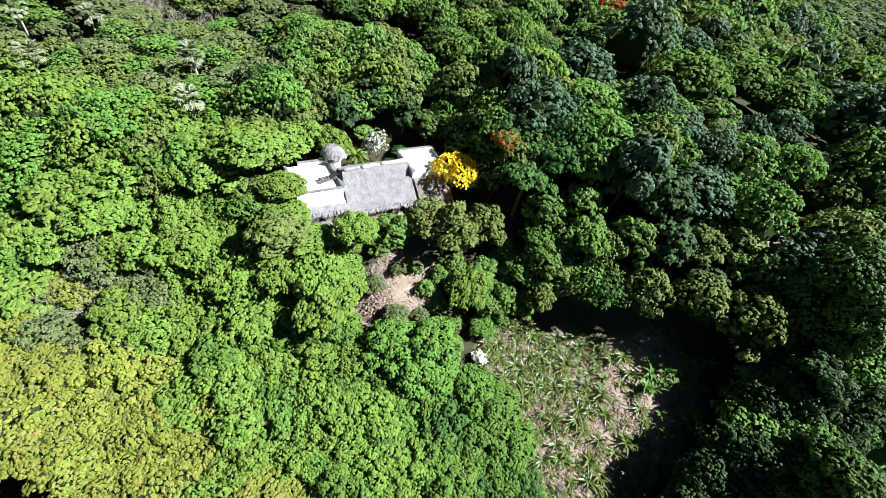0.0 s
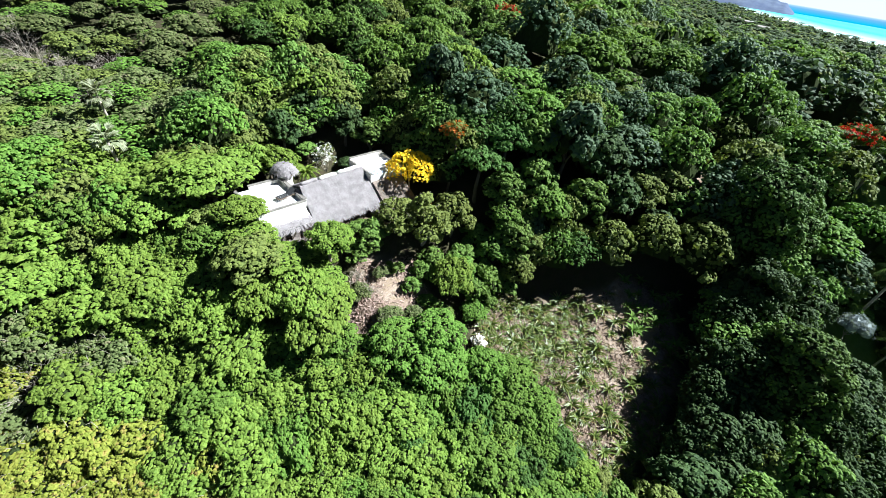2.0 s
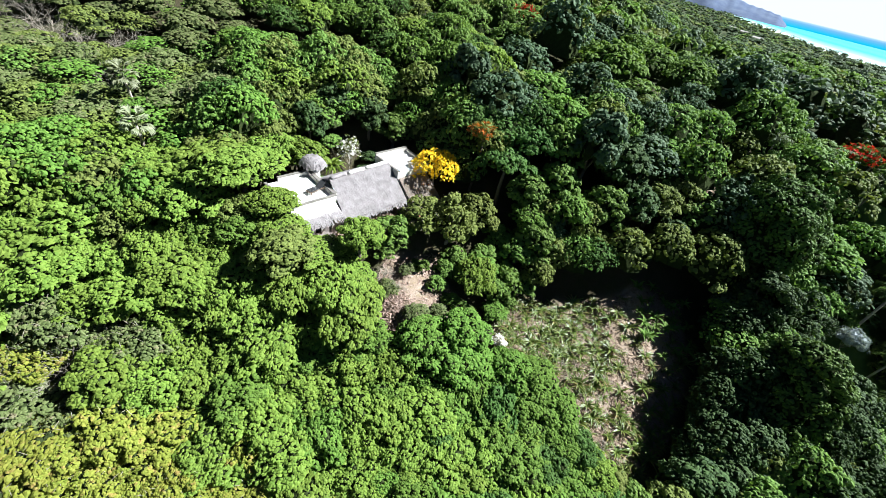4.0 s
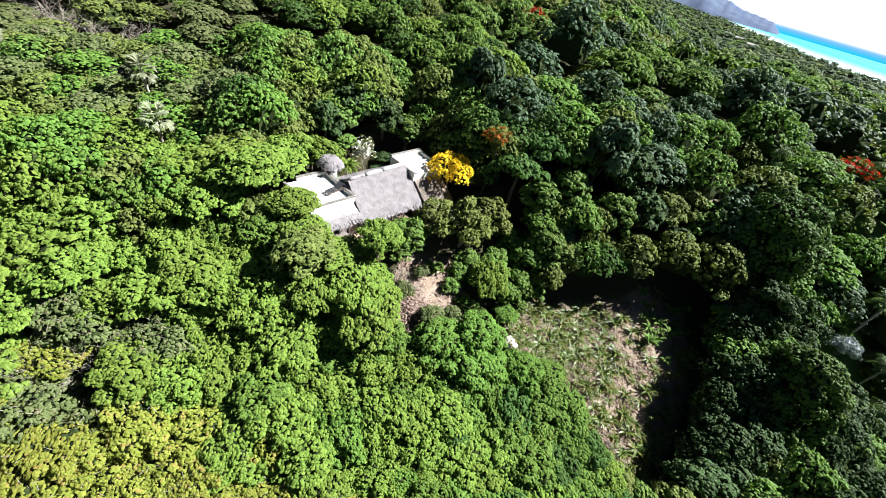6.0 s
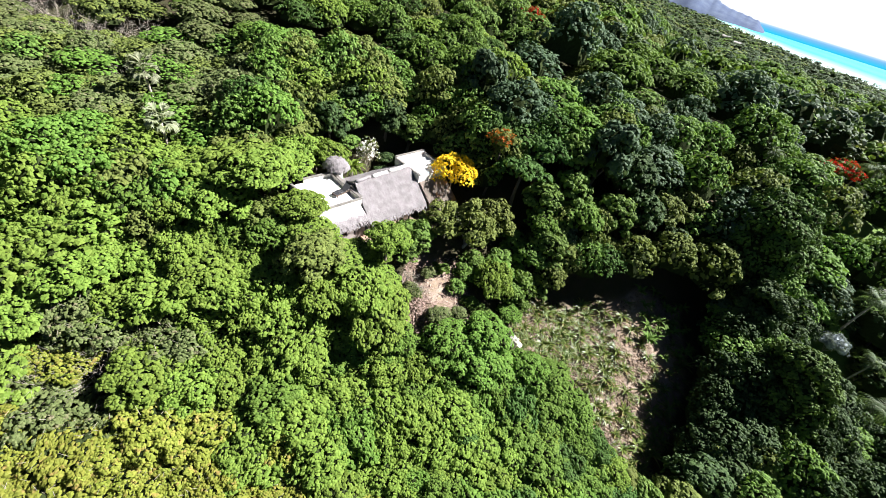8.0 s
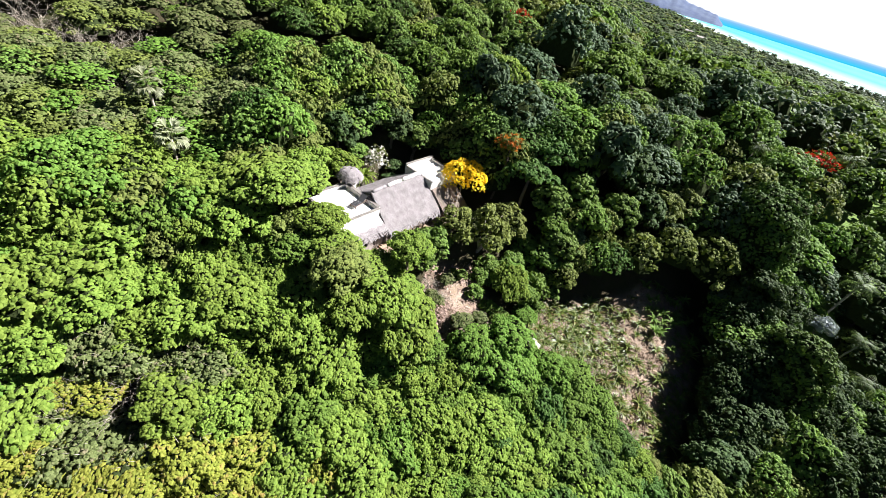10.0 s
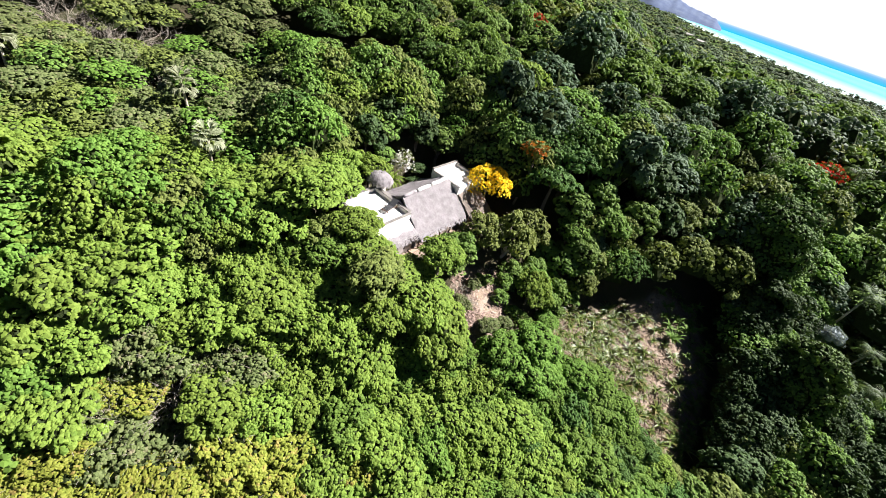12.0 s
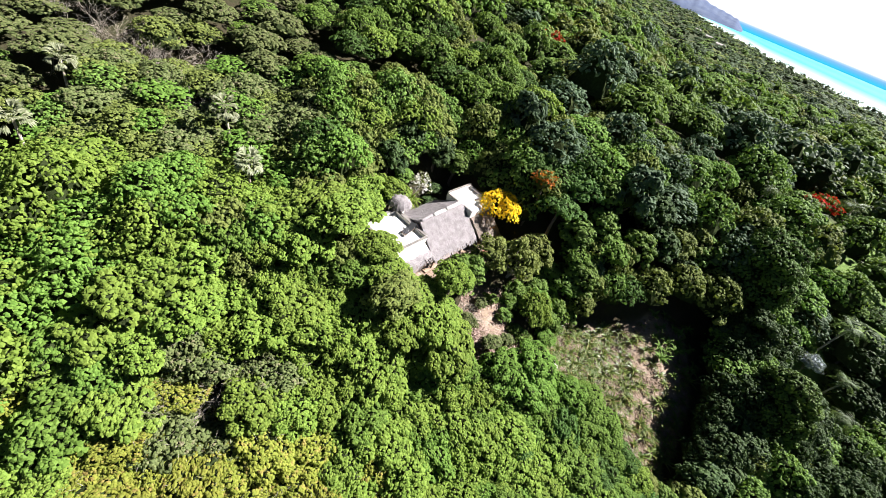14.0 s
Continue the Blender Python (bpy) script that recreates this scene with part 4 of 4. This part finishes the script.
    part("window_frame", bm_mesh("window_frame", [box(-3.2, -3.12, 0.42, 0.5, 0.9, 1.9), box(-2.48, -2.4, 0.42, 0.5, 0.9, 1.9), box(-3.12, -2.48, 0.42, 0.5, 0.9, 0.97), box(-3.12, -2.48, 0.42, 0.5, 1.83, 1.9)], TIMBER), house)
    # annex: a taller white block whose flat roof stands above the right end of the thatch
    annex = part("annex", bm_mesh("annex", [box(10.05, 15.6, 1.9, 6.9, -0.5, 5.2, 0.04)], PLASTER), house, "white flat-roofed annex")
    for x0, x1, y0, y1, z1 in ((9.98, 10.22, 1.84, 6.7, 5.5), (10.0, 15.6, 6.72, 6.98, 5.8), (15.4, 15.64, 1.9, 6.7, 5.5)):
        p = part("parapet", bm_mesh("parapet", box(x0, x1, y0, y1, 4.7, z1, 0.03), PLASTER), annex)
        part("coping", bm_mesh("coping", box(x0 - 0.04, x1 + 0.04, y0 - 0.04, y1 + 0.04, z1 + 0.002, z1 + 0.08, 0.025), CAP), p)
    part("tarpaulin", wobbly_slab("tarpaulin", ((10.5, 2.1, 5.33), (12.2, 2.05, 5.3), (12.0, 2.9, 5.33), (10.6, 3.0, 5.32)), 0.05, TARP, 10, 6, 0.05, 12), annex, "faded blue tarpaulin lying on the roof")
    lean = ((10.2, -1.5, 2.0), (15.4, -1.5, 1.9), (15.2, 1.8, 4.3), (10.2, 1.8, 4.5))
    lr = part("lean_to_roof", wobbly_slab("lean_to_roof", lean, 0.22, OLD_THATCH, 12, 6, 0.07, 8), house, "brown-grey thatched lean-to roof")
    part("thatch", quads_mesh("thatch", tuft_rows(lean[0], lean[1], lean[3], lean[2], 12, 52, 0.5, 0.13, 0.08, 0.34, r), OLD_THATCH), lr)
    part("stone_wall", bm_mesh("stone_wall", [box(10.4, 11.8, -0.9, -0.6, -0.5, 1.9, 0.03), box(11.8, 12.7, -0.9, -0.6, 1.7, 1.9), box(12.7, 15.0, -0.9, -0.6, -0.5, 1.85, 0.03), box(14.7, 15.0, -0.58, 2.2, -0.5, 1.9)], STONE), house, "ochre stone wall of the wing")
    return house


build_house()


def build_turret():
    """Small round thatched cap on a white stair turret at the terrace's corner."""
    r = np.random.default_rng(9)
    ob = thing("thatched_turret", HOUSE_POSE @ pose(1.3, 8.5, 0), "round umbrella-shaped thatched cap on a white turret", "turret")
    part("turret_wall", tubes_mesh("turret_wall", [tube([(0, 0, -0.5), (0, 0, 5.5)], [0.95, 0.9], 14)], PLASTER), ob)
    prof = ((0.10, 6.42), (0.45, 6.45), (0.95, 6.28), (1.4, 5.9), (1.68, 5.4), (1.55, 5.36))
    verts, faces, n = [], [], 22
    for rad, z in prof:
        for k in range(n):
            a = 2 * math.pi * k / n
            q = rad * (1 + 0.05 * math.sin(5 * a) + 0.04 * math.sin(9 * a + 1))
            verts.append((q * math.cos(a), q * math.sin(a), z))
    for i in range(len(prof) - 1):
        for k in range(n):
            faces.append((i * n + k, (i + 1) * n + k, (i + 1) * n + (k + 1) % n, i * n + (k + 1) % n))
    cap = part("cap", mesh_of("cap", verts, faces, THATCH), ob, "silvery thatch cone")
    out = []
    for i, (rad, z, slope) in enumerate(((1.58, 5.6, 1.9), (1.38, 5.9, 1.3), (1.1, 6.12, 0.8), (0.8, 6.3, 0.5), (0.5, 6.4, 0.3), (0.25, 6.42, 0.1))):
        for k in range(int(14 + 44 * rad)):
            a = r.uniform(0, 2 * math.pi)
            d = np.array((math.cos(a), math.sin(a), 0))
            down = unit(d + np.array((0, 0, -slope)))
            side = np.array((-d[1], d[0], 0)) * 0.055
            p = d * rad + np.array((0, 0, z + 0.07))
            L = r.uniform(0.35, 0.6)
            out.append((p - side * 1.2, p + down * L - side * 0.6, p + down * L + side * 0.6, p + side * 1.2))
    part("thatch", quads_mesh("thatch", out, THATCH), cap)


build_turret()


def build_lounger():
    ob = thing("sun_lounger", HOUSE_POSE @ pose(-0.85, 4.2, 4.2, 0, 0, 10) @ Matrix.Diagonal((1.2, 1.2, 1.2, 1)), "dark slatted sun lounger on the white terrace", "lounger")
    part("frame", bm_mesh("frame", [box(-0.95, 0.95, -0.36, -0.30, 0.28, 0.34), box(-0.95, 0.95, 0.30, 0.36, 0.28, 0.34), box(-0.95, -0.89, -0.3, 0.3, 0.28, 0.34)], TIMBER), ob)
    for i in range(9):
        x = -0.88 + i * 0.125
        part("slat", bm_mesh("slat", box(x, x + 0.09, -0.34, 0.34, 0.345, 0.375, 0.005), DARK), ob)
    verts, faces = slab(((0.25, -0.34, 0.36), (0.95, -0.34, 0.85), (0.95, 0.34, 0.85), (0.25, 0.34, 0.36)), 0.05)
    part("backrest", mesh_of("backrest", verts, faces, DARK), ob)
    for x in (-0.8, 0.8):
        for y in (-0.33, 0.33):
            part("leg", bm_mesh("leg", box(x - 0.03, x + 0.03, y - 0.03, y + 0.03, 0.0, 0.279), TIMBER), ob)


build_lounger()


def build_front_wall():
    ob = thing("retaining_wall", HOUSE_POSE, "low ochre stone retaining wall before the veranda", "wall")
    r = np.random.default_rng(3)
    x = 1.0
    stones = []
    while x < 13.5:
        w = r.uniform(0.35, 0.75)
        for z0, z1 in ((-0.6, -0.22), (-0.2, 0.12), (0.14, 0.42)):
            if z1 > 0.3 and r.random() < 0.25:
                continue
            d = r.uniform(-0.05, 0.05)
            stones.append((x, w, z0, z1, d))
        x += w + 0.02
    for x, w, z0, z1, d in stones:
        part("stone", bm_mesh("stone", box(x, x + w, -2.1 + d - 0.04 * x, -1.65 + d - 0.04 * x, z0, z1, 0.04), STONE if (int(x * 7) % 5) else BRICK), ob)


build_front_wall()

# ---- flowering trees, palms and plants that stand out ----
def special_tree(name, x, y, lobes, base, leaf_sets, label, category, bark, girth=0.14, seed=1, squash=0.85, core=None, limbs=6, z=None):
    """leaf_sets: (material, leaves, size, narrow, part name)."""
    r = np.random.default_rng(seed)
    ob = thing(name, pose(x, y, float(height(x, y)) if z is None else z), label, category)
    stem, arms = trunk_tubes(lobes, base, girth, 0.3, limbs, r)
    part("trunk", tubes_mesh("trunk", [stem] + arms, bark), ob)
    for mat, n, size, narrow, word in leaf_sets:
        q = leaf_quads(lobes, n, size, narrow, 0.2, squash, 0.9, r=r)
        part(word, quads_mesh(word, q, LEAF[mat], core_quads(lobes, squash, 0.72, r=r) if core == mat else None), ob)
    return ob


fl = np.random.default_rng(21)
x, y = local(16.0, 0.6)
lobes = crown_lobes(3.8, 3.9, 3.7, 26, 0.21, 0.35, fl)
lobes = np.delete(lobes, (7, 12, 18, 21), 0)
special_tree("flowering_tree", x, y, lobes, 3.9, (("yellow", 7500, 0.19, 0.85, "blossom"), ("olive", 420, 0.22, 0.5, "foliage")), "small tree covered in bright yellow blossom by the house", "tree", PALE_BARK, 0.11, 3)
lobes = crown_lobes(2.1, 2.6, 8.0, 10, 0.34, 0.4, fl)
special_tree("flowering_tree", 4.8, 49.4, lobes, 7.8, (("orange", 420, 0.3, 0.6, "blossom"), ("olive", 500, 0.3, 0.5, "foliage")), "tree tinged with rusty orange blossom behind the house", "tree", BARK, 0.16, 4, core="olive", z=2.0)
for x, y, s, seed in ((83.0, 60.5, 1.6, 5), (24.0, 108.0, 1.5, 6)):
    lobes = crown_lobes(2.6 * s, 2.8 * s, 4.2, 10, 0.36, 0.6, fl)
    special_tree("flowering_tree", x, y, lobes, 4.0, (("red", 1100, 0.4, 0.6, "blossom"), ("mid", 800, 0.4, 0.5, "foliage")), "spreading tree crowned with scarlet blossom", "tree", BARK, 0.2, seed, 0.6, core="mid")
lobes = crown_lobes(2.3, 4.6, 3.4, 13, 0.36, 0.0, fl)
special_tree("pale_tree", 52.5, 63.5, lobes, 4.0, (("whitish", 1500, 0.42, 0.6, "crown"),), "tree with pale creamy green leaves", "tree", BARK, 0.2, 8, core="whitish")
x, y = local(8.8, 11.6)
lobes = crown_lobes(2.0, 4.2, 1.6, 16, 0.30, 0.0, fl)
special_tree("white_shrub", x, y, lobes, 1.2, (("white", 1300, 0.2, 0.5, "blossom"), ("olive", 500, 0.25, 0.5, "foliage")), "tall shrub covered with white blossom behind the roof", "shrub", PALE_BARK, 0.07, 9)
lobes = crown_lobes(1.0, 1.5, 0.3, 9, 0.40, 0.0, fl)
special_tree("white_shrub", 8.0, 28.8, lobes, 0.5, (("white", 420, 0.2, 0.6, "blossom"),), "small round white-leaved shrub at the clearing's edge", "shrub", PALE_BARK, 0.05, 10, core="white")
lobes = crown_lobes(2.2, 3.2, 2.2, 12, 0.38, 0.0, fl)
special_tree("blue_shrub", 62.5, 28.6, lobes, 1.6, (("blue", 900, 0.3, 0.35, "crown"),), "blue-grey shrub with spiky leaves beside the great tree", "shrub", PALE_BARK, 0.08, 11, core="blue")


def blade(root, yaw, pitch, length, width, sag, seg=4):
    """A long arching leaf as quads from root outwards, folded along its midrib."""
    out, c, s = [], math.cos(yaw), math.sin(yaw)
    prev = None
    p, a = np.array(root, float), pitch
    for i in range(seg + 1):
        t = i / seg
        w = width * (0.35 + 0.65 * math.sin(math.pi * min(1, 0.25 + 0.62 * t))) * (1 - t ** 3) + 0.01
        side = np.array((-s, c, 0)) * w * 0.5
        cur = (p - side + (0, 0, 0.18 * w), p, p + side + (0, 0, 0.18 * w))
        if prev is not None:
            out.append((prev[0], prev[1], cur[1], cur[0]))
            out.append((prev[1], prev[2], cur[2], cur[1]))
        prev = cur
        p = p + np.array((c * math.cos(a), s * math.cos(a), math.sin(a))) * length / seg
        a -= sag / seg
    return out


def rosette_mesh(name, leaves, length, width, up, sag, mat, seed, stem=0.0):
    r = np.random.default_rng(seed)
    q = []
    for i in range(leaves):
        q += blade((0, 0, stem + 0.05), i * 2.39996 + r.uniform(-0.2, 0.2), up * r.uniform(0.45, 1.3), length * r.uniform(0.65, 1.15), width * r.uniform(0.8, 1.2), sag * r.uniform(0.6, 1.4))
    return quads_mesh(name, q, LEAF[mat])


def grow_rosettes():
    r = np.random.default_rng(77)
    small = [rosette_mesh("rosette", 15, 1.25, 0.17, 0.7, 1.0, "rosette", 40 + i) for i in range(4)]
    big = [rosette_mesh("rosette", 11, 1.5, 0.34, 0.9, 1.3, "mid", 50 + i, 0.5) for i in range(3)]
    spots, n = [], 0
    for _ in range(6000):
        x, y = r.uniform(6, 42), r.uniform(12, 41)
        e = float(edge_distance(CLEARING, x, y))
        if e < -0.6:
            continue
        # a worn bare strip runs down the middle of the clearing
        mid = abs((x - 25.5) * 0.92 - (y - 28) * 0.34)
        if mid < 2.6 and r.random() < 0.82:
            continue
        gap = r.uniform(0.75, 1.35) if x < 25 else r.uniform(1.1, 2.0)
        if any((x - p) ** 2 + (y - q) ** 2 < gap * gap for p, q in spots):
            continue
        spots.append((x, y))
        shaded = x > 30 and y > 27
        m = pose(x, y, float(height(x, y)) - 0.03, r.uniform(-10, 10), r.uniform(-10, 10), r.uniform(0, 360))
        s = r.uniform(0.75, 1.6) if not shaded else r.uniform(0.8, 1.3)
        me = (big if shaded and r.random() < 0.7 else small)[int(r.integers(3))]
        thing("rosette_plant", m @ Matrix.Diagonal((s, s, s, 1)), "spiky green rosette plant on bare soil in the clearing", "plant", "rosette plants of the clearing", me=me)
        n += 1
        if n >= 290:
            break


grow_rosettes()


def palm_frond(yaw, pitch, length, r, fan):
    """A frond: for a fan palm a stalk with radiating blades, else a midrib with two rows of leaflets."""
    q = []
    c, s = math.cos(yaw), math.sin(yaw)
    if fan:
        d = np.array((c * math.cos(pitch), s * math.cos(pitch), math.sin(pitch)))
        root = d * length * 0.55
        q += blade((0, 0, 0), yaw, pitch, length * 0.55, 0.07, 0.1, 2)
        for k in range(9):
            q += blade(root, yaw + (k - 4) * 0.27, pitch - 0.15 - abs(k - 4) * 0.05, length * 0.5 * r.uniform(0.85, 1.1), 0.24, 1.0, 2)
        return q
    p, a = np.zeros(3), pitch
    for i in range(9):
        step = length / 9
        d = np.array((c * math.cos(a), s * math.cos(a), math.sin(a)))
        for sgn in (-1, 1):
            q += blade(p, yaw + sgn * 1.05, a - 0.35, length * 0.30 * math.sin(math.pi * (0.2 + 0.75 * i / 9)), 0.11, 0.8, 2)
        p, a = p + d * step, a - 0.16
    return q


def palm_meshes(fan, tall, length, fronds, seed):
    r = np.random.default_rng(seed)
    stem = tubes_mesh("trunk", [tube([(0, 0, -0.5), (0.1, 0.05, tall * 0.5), (0.25, 0.0, tall)], [0.2, 0.15, 0.13], 8)], PALE_BARK)
    q = []
    for i in range(fronds):
        q += palm_frond(i * 2.39996, r.uniform(-0.35, 1.25), length * r.uniform(0.85, 1.1), r, fan)
    q = np.array(q) + np.array((0.25, 0, tall))
    return stem, quads_mesh("fronds", q, LEAF["fan" if fan else "palm"])


FAN = [palm_meshes(True, t, 1.9, 24, 60 + i) for i, t in enumerate((5.6, 6.4))]
FEATHER = [palm_meshes(False, t, 3.0, 22, 70 + i) for i, t in enumerate((7.0, 8.5))]


def palm(x, y, fan=True, s=1.0, z=None):
    k = int(rng.integers(2))
    stem, crown = (FAN if fan else FEATHER)[k]
    m = pose(x, y, float(height(x, y)) if z is None else z, rng.uniform(-4, 4), rng.uniform(-4, 4), rng.uniform(0, 360)) @ Matrix.Diagonal((s, s, s, 1))
    ob = thing("palm_tree", m, "pale fan palm rising out of the scrub" if fan else "palm tree with arching feathery fronds", "palm", "palms among the trees")
    part("trunk", stem, ob)
    part("fronds", crown, ob)
    return ob


for x, y in ((-40.5, 53.0), (-36.8, 45.6), (-61.0, 58.5), (-60.2, 46.8), (-73, 58), (-15, 66)):
    palm(x, y, True, rng.uniform(0.95, 1.1))
for x, y in ((72, 57), (67, 46), (76, 50), (70, 38), (66, 31), (78, 42), (84, 55), (63, 24), (74, 30), (90, 62), (60, 58), (80, 34), (69, 52), (36, 62), (100, 75), (61, 18)):
    palm(x, y, False, rng.uniform(0.9, 1.2))
x, y = local(5.0, 9.9)
broad = thing("banana_plant", pose(x, y, float(height(x, y))), "clump of arching broad green leaves behind the thatch", "plant")
part("stem", tubes_mesh("stem", [tube([(0, 0, -0.3), (0.05, 0, 3.5)], [0.22, 0.15], 8)], PALE_BARK), broad)
part("leaves", rosette_mesh("leaves", 40, 2.5, 0.40, 0.9, 1.7, "lush", 59, 3.4), broad)


def coast_palms():
    """The thin line of palms along the beach, joined."""
    r = np.random.default_rng(88)
    q, tubes = [], []
    base = []
    for i in range(6):
        base += palm_frond(i * 2.39996, r.uniform(-0.3, 1.1), 5.0, r, True)
    base = np.array(base)
    trunk = np.array([(-0.3, 0, 0), (0.3, 0, 0), (0.2, 0, 7), (-0.2, 0, 7)], float)
    for i in range(150):
        az = r.uniform(38, 62)
        d = float(shore(az)) - r.uniform(60, 170)
        a = math.radians(az)
        x, y = d * math.sin(a), d * math.cos(a)
        z, s = float(height(x, y)), r.uniform(0.9, 1.5)
        q.append(base * s + np.array((x, y, z + 7 * s)))
        c, sn = math.cos(a), -math.sin(a)
        t = trunk * s
        tubes.append(np.stack([t[:, 0] * c, t[:, 0] * sn, t[:, 2]], 1)[None] + np.array((x, y, z)))
        tubes.append(np.stack([t[:, 0] * -sn, t[:, 0] * c, t[:, 2]], 1)[None] + np.array((x, y, z)))
    me = quads_mesh("coastal_palms", np.concatenate(q + tubes), LEAF["dark"])
    tagged(new("coastal_palms", me), "thin line of dark palms along the far beach", "palms", kind="stuff")


coast_palms()


def dry_shrub(x, y, z, size, seed):
    """A tangle of bare grey branches."""
    r = np.random.default_rng(seed)
    tubes = []

    def grow(p, d, length, rad, depth):
        e = p + d * length
        m = (p + e) / 2 + r.normal(size=3) * length * 0.08
        tubes.append(tube([p, m, e], [rad, rad * 0.8, rad * 0.55], 4))
        if depth:
            for _ in range(3):
                grow(p + (e - p) * r.uniform(0.5, 1.0), unit(d + r.normal(size=3) * 0.65 + np.array((0, 0, 0.12))), length * r.uniform(0.55, 0.8), rad * 0.55, depth - 1)

    for _ in range(5):
        grow(np.zeros(3), unit(np.array((r.normal() * 0.55, r.normal() * 0.55, 1.0))), size * 0.42, 0.05, 3)
    thing("bare_shrub", pose(x, y, z), "leafless tangle of bleached grey branches", "shrub", "bare grey shrubs", me=tubes_mesh("bare_shrub", tubes, PALE_BARK))


for i, (x, y, s) in enumerate(((-35.6, 23.2, 8.6), (-34.6, 25.2, 8.4), (-39, 23.0, 8.4), (-44.5, 21.5, 7.5), (-47.5, 23, 7.5), (-53, 66, 6.5), (-55.5, 67.5, 6.0), (-60, 72, 6.5), (-57.5, 70, 6.0), (-63, 74, 6.5), (-47, 68, 6.0), (-50, 64, 5.5), (-66, 78, 6.5), (-45.5, 58.5, 5.5), (-44, 60, 5.0), (-56.5, 73, 5.5), (-51.5, 70, 5.0), (-62, 69, 5.5), (-68, 74, 6.0), (-58, 64, 5.0), (-65, 66, 5.5), (-37, 25.2, 7.8), (-40, 28, 7.0), (-34, 22.5, 7.0), (-30, 26, 6.5), (-43, 24, 7.0), (-33, 28.5, 6.5), (-7.6, 33.0, 3.2), (-6.5, 31.5, 2.6), (-46, 50, 5.0), (-50, 62, 5), (20, 17.5, 1.6))):
    dry_shrub(x, y, float(height(x, y)), s, 300 + i)


def scatter_litter(poly, n, label, seed, size=0.22, mat=LITTER):
    """Dry leaves, husks and twigs lying about on bare soil."""
    r = np.random.default_rng(seed)
    xs, ys = [p[0] for p in poly], [p[1] for p in poly]
    x, y = r.uniform(min(xs) - 1, max(xs) + 1, n * 3), r.uniform(min(ys) - 1, max(ys) + 1, n * 3)
    keep = edge_distance(poly, x, y) + 0.8 * ripple(x, y, 1.3) > -0.3
    keep &= (ripple(x, y, 1.7, 4.0) + r.uniform(-0.8, 0.8, n * 3)) > -0.25
    x, y = x[keep][:n], y[keep][:n]
    k = len(x)
    p = np.stack([x, y, height(x, y) + 0.10 * ripple(x, y, 1.1, 3.0) + r.uniform(0.03, 0.16, k)], 1)
    a = r.uniform(0, 2 * math.pi, k)
    t = np.stack([np.cos(a), np.sin(a), r.uniform(-0.5, 0.5, k)], 1)
    b = np.stack([-np.sin(a), np.cos(a), r.uniform(-0.4, 0.4, k)], 1)
    s = size * r.uniform(0.5, 1.8, (k, 1))
    q = np.stack([p - t * s, p - b * s * 0.28 + (0, 0, 0.03), p + t * s, p + b * s * 0.28], 1)
    tagged(new("leaf_litter", quads_mesh("leaf_litter", q, mat)), label, "litter", kind="stuff")


scatter_litter(CLEARING, 9000, "dry tan leaf litter strewn over the clearing", 91)
scatter_litter(PATCH, 2000, "pinkish dry litter and husks on a bare patch", 92, 0.24, HUSK)


def coast_building(x, y, turn, length, depth, tall):
    """A long low beach building with a pale pitched roof."""
    ob = thing("beach_building", pose(x, y, float(height(x, y)), 0, 0, turn), "long low beach building with a pale roof among trees", "building", "buildings by the beach")
    part("wall", bm_mesh("wall", box(-length / 2, length / 2, -depth / 2, depth / 2, -2, tall), WALL), ob)
    verts = [(sx * (length / 2 + 1), sy * (depth / 2 + 1), tall) for sx in (-1, 1) for sy in (-1, 1)] + [(-length / 2 - 1, 0, tall + depth * 0.28), (length / 2 + 1, 0, tall + depth * 0.28)]
    part("roof", mesh_of("roof", verts, [(0, 2, 5, 4), (3, 1, 4, 5), (1, 0, 4), (2, 3, 5), (0, 1, 3, 2)], ROCK), ob)
    for i in range(int(length / 5)):
        u = -length / 2 + 2.5 + 5 * i
        part("window", bm_mesh("window", box(u - 0.9, u + 0.9, -depth / 2 - 0.05, -depth / 2 + 0.05, tall * 0.3, tall * 0.75), DARK), ob)


for az, d, turn, length in ((40.4, 1000, -52, 13), (41.8, 930, -50, 15), (39.2, 1200, -52, 12)):
    coast_building(d * math.sin(math.radians(az)), d * math.cos(math.radians(az)), turn, length, 7, 8)
